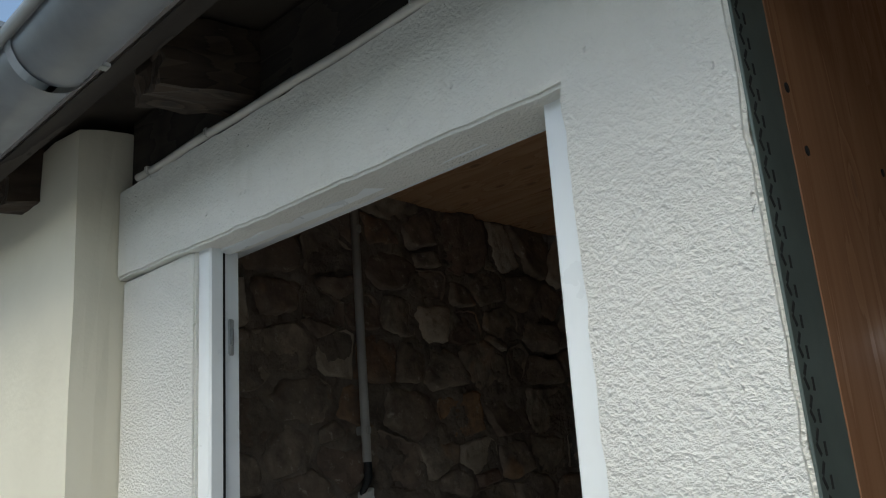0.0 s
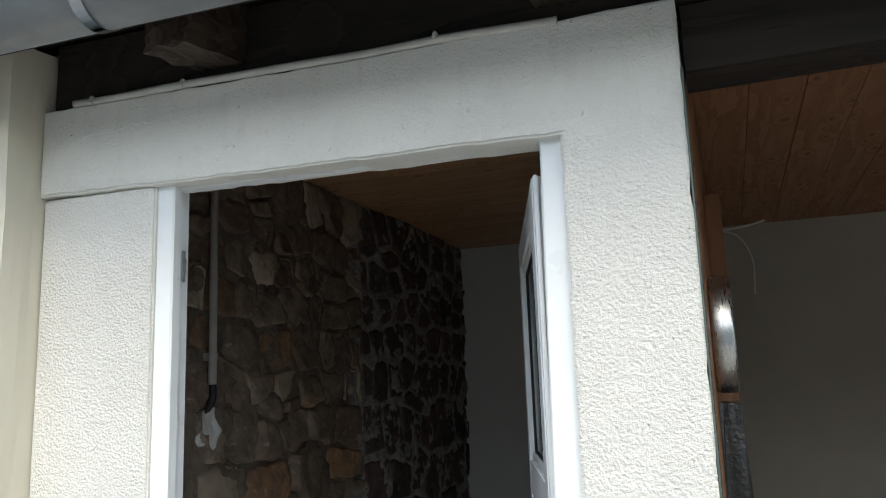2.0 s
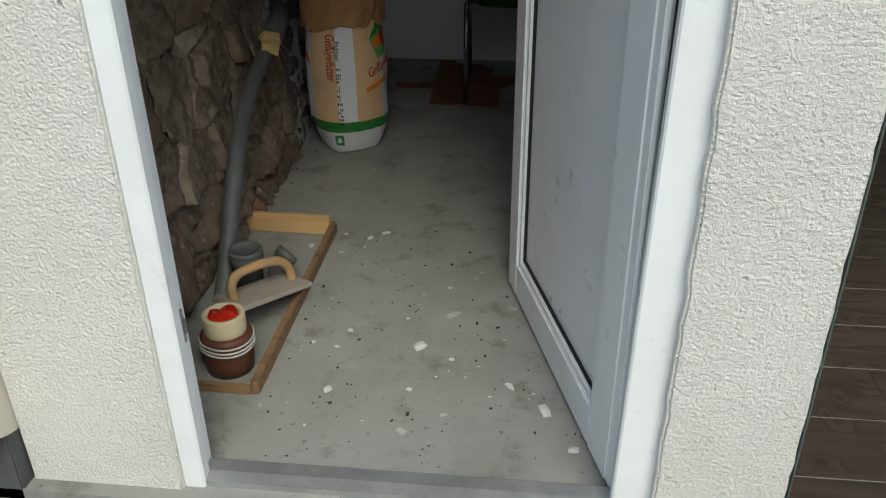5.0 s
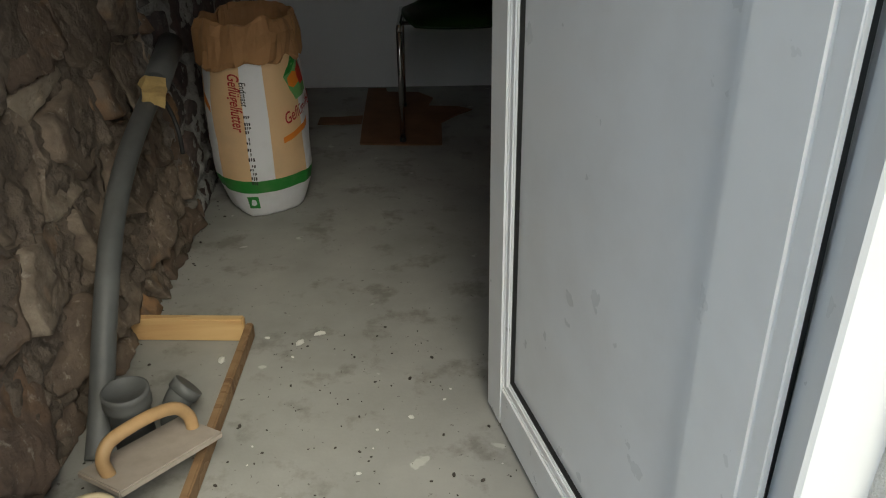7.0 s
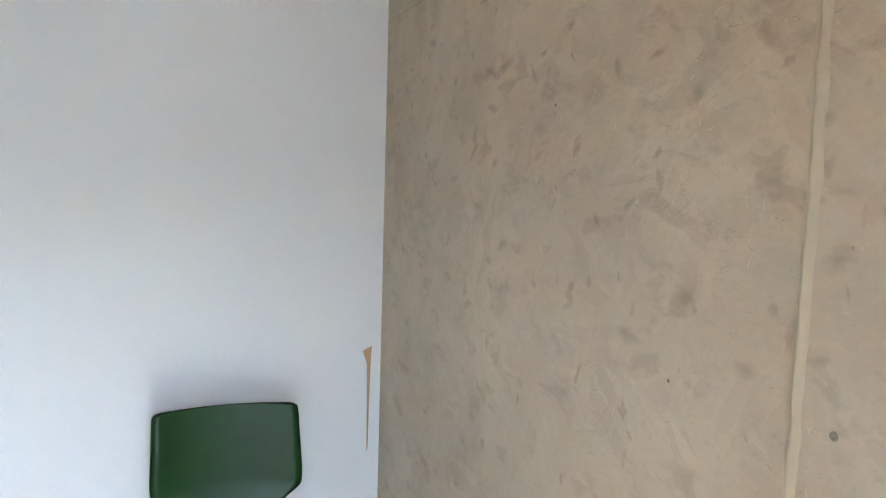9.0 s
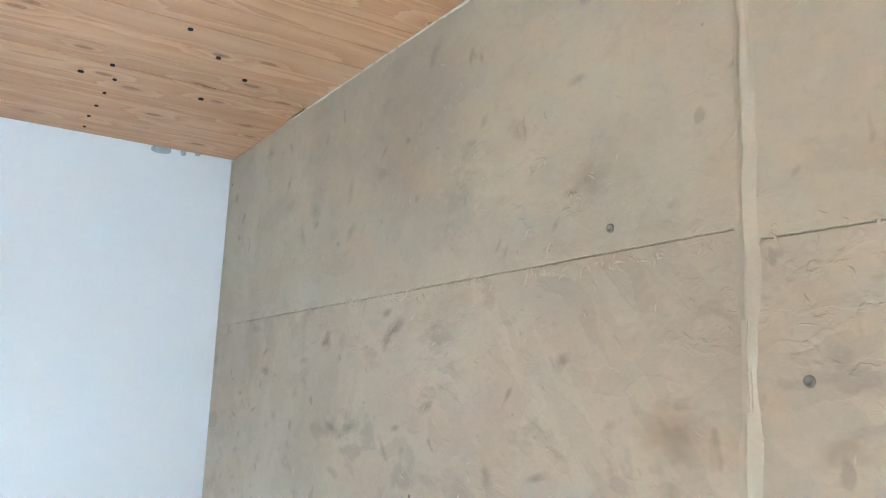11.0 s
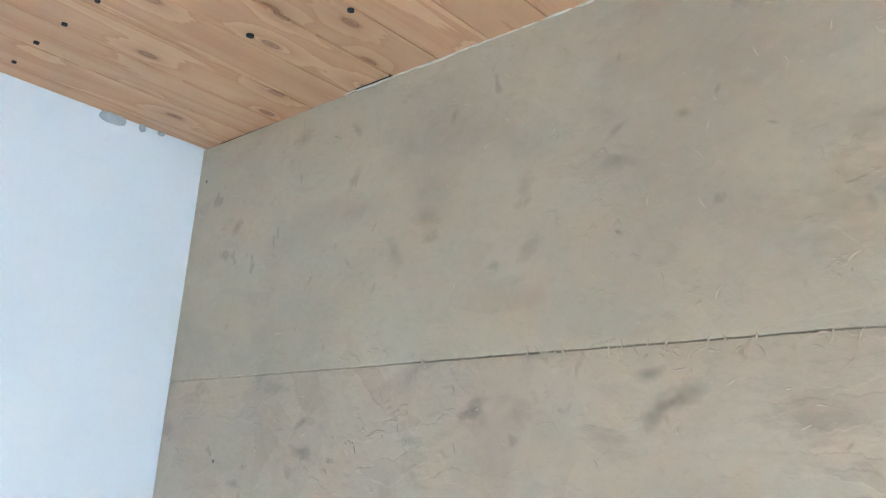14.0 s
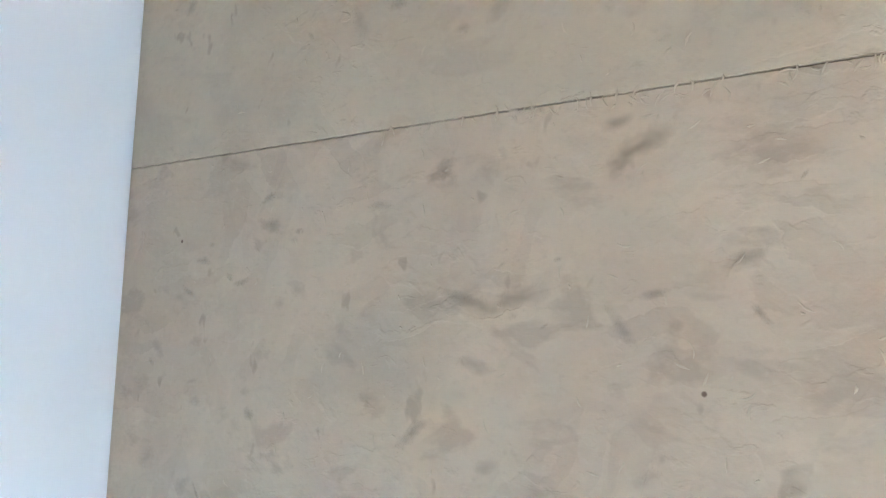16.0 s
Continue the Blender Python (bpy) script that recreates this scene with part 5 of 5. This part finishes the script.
flakes = [crumb_mesh("plaster_flake", FLAKE, 0.22, s) for s in (1.0, 2.4, 5.2)]
known = [(-1.262, 1.927, 0.015), (-1.218, 1.965, 0.016), (-1.434, 1.859, 0.018), (-1.27, 1.87, 0.006), (-1.345, 1.95, 0.008)]
spots = known + [(rng.uniform(-1.34, -0.66), rng.uniform(0.95, 1.75), abs(rng.gauss(0.0, 0.005)) + 0.0022) for _ in range(28)]
spots += [(-1.03, 1.36, 0.022), (-0.72, 1.14, 0.026), (-0.80, 1.22, 0.018), (-1.22, 1.17, 0.016), (-0.66, 1.02, 0.014)]
for x, y, r in spots:
    ob = new("plaster_flake", rng.choice(flakes))
    ob.matrix_basis = Matrix.Translation((x, y, 0.2 * r * 0.8)) @ Matrix.Rotation(rng.uniform(0, 6.28), 4, "Z") @ Matrix.Diagonal((r, r * rng.uniform(0.5, 0.9), r, 1))
    tagged(ob, "white plaster flake on the concrete floor", "plaster flake", "flakes on the floor")
bm = bmesh.new()
for _ in range(420):
    if rng.random() < 0.55:
        x, y = rng.uniform(-1.35, -0.62), rng.uniform(0.93, 2.0)
    else:
        y = rng.uniform(1.1, 4.0)
        x = CLAY_X - abs(rng.gauss(0, 0.03)) - 0.006 if rng.random() < 0.5 else wall_x(y, 0) + abs(rng.gauss(0, 0.03)) + 0.03
    r = abs(rng.gauss(0.0, 0.0013)) + 0.0006
    m = Matrix.Translation((x, y, r * 0.4)) @ Matrix.Rotation(rng.uniform(0, 6), 4, "Z") @ Matrix.Diagonal((r * 1.6, r, r * 0.8, 1))
    bmesh.ops.create_icosphere(bm, subdivisions=1, radius=1, matrix=m)
for _ in range(170):
    y = rng.uniform(1.7, 4.0)
    r = abs(rng.gauss(0.0, 0.006)) + 0.003
    m = Matrix.Translation((CLAY_X - abs(rng.gauss(0, 0.018)) - 0.004, y, r * 0.3)) @ Matrix.Rotation(rng.uniform(0, 6), 4, "Z") @ Matrix.Diagonal((r, r * 1.5, r * 0.7, 1))
    bmesh.ops.create_icosphere(bm, subdivisions=1, radius=1, matrix=m)
tagged(part("floor_crumbs", bm, DIRT, None), "dark crumbs and grit scattered over the concrete", "grit", kind="stuff")

# ---- pieces: laminate planks, then stones ----
terrace_floor = bpy.data.objects["floor_terrace"]
plank = bpy.data.meshes.new("plank")
bm = block(0, 1.198, 0, 0.1905, -0.012, 0.0, 0.0012, 1)
bm.to_mesh(plank)
bm.free()
plank.materials.append(LAMINATE)
for j in range(17):
    for i in range(3):
        x = -0.292 + 1.2 * i - (j * 0.43 % 1.2) * (i > 0)
        ob = new("plank", plank)
        ob.parent = terrace_floor
        ob.location = (x, 0.803 + 0.1915 * j, -0.004 + (0.0006 * (i % 2)))
        if i == 0:
            ob.scale = (max(0.15, (1.2 - (j * 0.43 % 1.2)) / 1.2), 1, 1)


def cell(seeds, i, box2):
    """The part of the wall nearest to seed i, each seed (y, z, reach) weighing by its reach, as an outline."""
    a, b, c, d = box2
    poly = [(a, c), (b, c), (b, d), (a, d)]
    sx, sy, sr = seeds[i]
    for j, (tx, ty, tr) in enumerate(seeds):
        nx, ny = tx - sx, (ty - sy) * 1.5
        dd = nx * nx + ny * ny
        if j == i or dd > 0.5:
            continue
        t = 0.5 + (sr * sr - tr * tr) / (2 * dd)
        mx, my = sx + t * (tx - sx), sy + t * (ty - sy)
        ny *= 1.5
        out = []
        for k in range(len(poly)):
            p, q = poly[k], poly[(k + 1) % len(poly)]
            dp = (p[0] - mx) * nx + (p[1] - my) * ny
            dq = (q[0] - mx) * nx + (q[1] - my) * ny
            if dp <= 0:
                out.append(p)
            if dp * dq < 0:
                t = dp / (dp - dq)
                out.append((p[0] + t * (q[0] - p[0]), p[1] + t * (q[1] - p[1])))
        poly = out
        if len(poly) < 3:
            return []
    return poly


def stone(poly, gap, bulge, tilt, rough, ragged, seed, mat):
    """One rubble stone: a cracked, tilted face whose low side sinks into the mortar."""
    cx = sum(p[0] for p in poly) / len(poly)
    cy = sum(p[1] for p in poly) / len(poly)
    size = sum(math.hypot(p[0] - cx, p[1] - cy) for p in poly) / len(poly)
    if size < 0.026:
        return
    k = max(0.5, 1 - gap / size)
    pts = []
    n = len(poly)
    for i in range(n):
        p, q = poly[i], poly[(i + 1) % n]
        steps = max(1, int(math.hypot(q[0] - p[0], q[1] - p[1]) / 0.017))
        for s in range(steps):
            t = s / steps
            pts.append((p[0] + t * (q[0] - p[0]), p[1] + t * (q[1] - p[1])))
    mean = sum(math.hypot(a - cx, b - cy) for a, b in pts) / len(pts)
    rim = []
    for a, b in pts:
        r = math.hypot(a - cx, b - cy)
        f = k * (1 + ragged * (0.16 * noise.noise(Vector((a * 9, b * 9, seed))) + 0.13 * noise.noise(Vector((a * 27, b * 27, seed))) + 0.05 * noise.noise(Vector((a * 70, b * 70, seed))))) * (1 - 0.22 * max(0, r / mean - 1.1))
        rim.append((cx + (a - cx) * f, cy + (b - cy) * f))
    bm = bmesh.new()
    rings = []
    for f, h in ((1.05, -1.6), (1.0, 0.0), (0.955, 0.75), (0.86, 1.0), (0.70, 1.05), (0.50, 1.1), (0.26, 1.08)):
        ring = []
        for a, b in rim:
            y, z = cx + (a - cx) * f, cy + (b - cy) * f
            p = Vector((y, z, seed))
            facet = abs(noise.noise(p * 7)) + 0.45 * abs(noise.noise(p * 17)) + 0.22 * noise.noise(p * 48)
            x = wall_x(y, z) + 0.008 + bulge * h
            if h > 0:
                x += rough * (0.35 - facet) + tilt[0] * (y - cx) + tilt[1] * (z - cy)
            ring.append(bm.verts.new((x, y, min(max(z, 0.002), CEIL - 0.002))))
        rings.append(ring)
    m = len(rim)
    for u, v in zip(rings, rings[1:]):
        for i in range(m):
            bm.faces.new((u[i], u[(i + 1) % m], v[(i + 1) % m], v[i])).smooth = True
    c = bm.verts.new((sum(v.co.x for v in rings[-1]) / m, cx, cy))
    for i in range(m):
        bm.faces.new((rings[-1][i], rings[-1][(i + 1) % m], c)).smooth = True
    part("stone", bm, mat, stone_wall)


rng = random.Random(21)


def courses(y0, y1, high, wide, spread):
    """Seeds in rough courses, large and small stones mixed."""
    out = []
    z = 0.03
    while z < 2.45:
        h = high * rng.uniform(0.75, 1.3)
        y = y0 - wide * rng.uniform(0.0, 0.6)
        while y < y1 + 0.05:
            r = h * rng.uniform(0.3, 0.75) * spread
            y += r + wide * rng.uniform(0.05, 0.35)
            out.append((y, z + rng.uniform(-0.28, 0.28) * high, r))
            if rng.random() < 0.22 * spread:
                out.append((y + rng.uniform(-0.5, 0.5) * wide, z + 0.55 * h, 0.03))
            y += r
        z += h
    return out


SPLIT = 2.62
BIG = [(1.66, 1.255, 0.11), (1.82, 0.86, 0.12)]
warm = courses(0.90, SPLIT, 0.150, 0.16, 1.0)
warm = [p for p in warm if all(math.hypot(p[0] - a, p[1] - b) > 0.125 for a, b, r in BIG)] + BIG
cold = courses(SPLIT, 4.04, 0.185, 0.15, 0.8)
for i, (a, b, r) in enumerate(warm):
    poly = cell(warm, i, (0.92, SPLIT, -0.01, 2.44))
    if poly:
        big = i >= len(warm) - len(BIG)
        low = 0.0 if big else min(max((0.62 - b) / 0.3, 0), 1)
        sink = rng.uniform(-0.012, 0.020) - 0.006 * low
        stone(poly, rng.uniform(0.004, 0.020), 0.020 if big else 0.006 + sink, (rng.uniform(-0.22, 0.22), rng.uniform(-0.32, 0.12)), 0.015 + 0.016 * low, 1.0, i * 1.37, STONE_PALE if big or rng.random() < 0.10 else STONE)
for i in range(len(cold)):
    poly = cell(cold, i, (SPLIT, 4.03, -0.01, 2.44))
    if poly:
        stone(poly, rng.uniform(0.012, 0.026), rng.uniform(0.002, 0.009), (rng.uniform(-0.06, 0.06), rng.uniform(-0.06, 0.06)), 0.010, 0.55, 500 + i * 1.37, STONE_DARK)
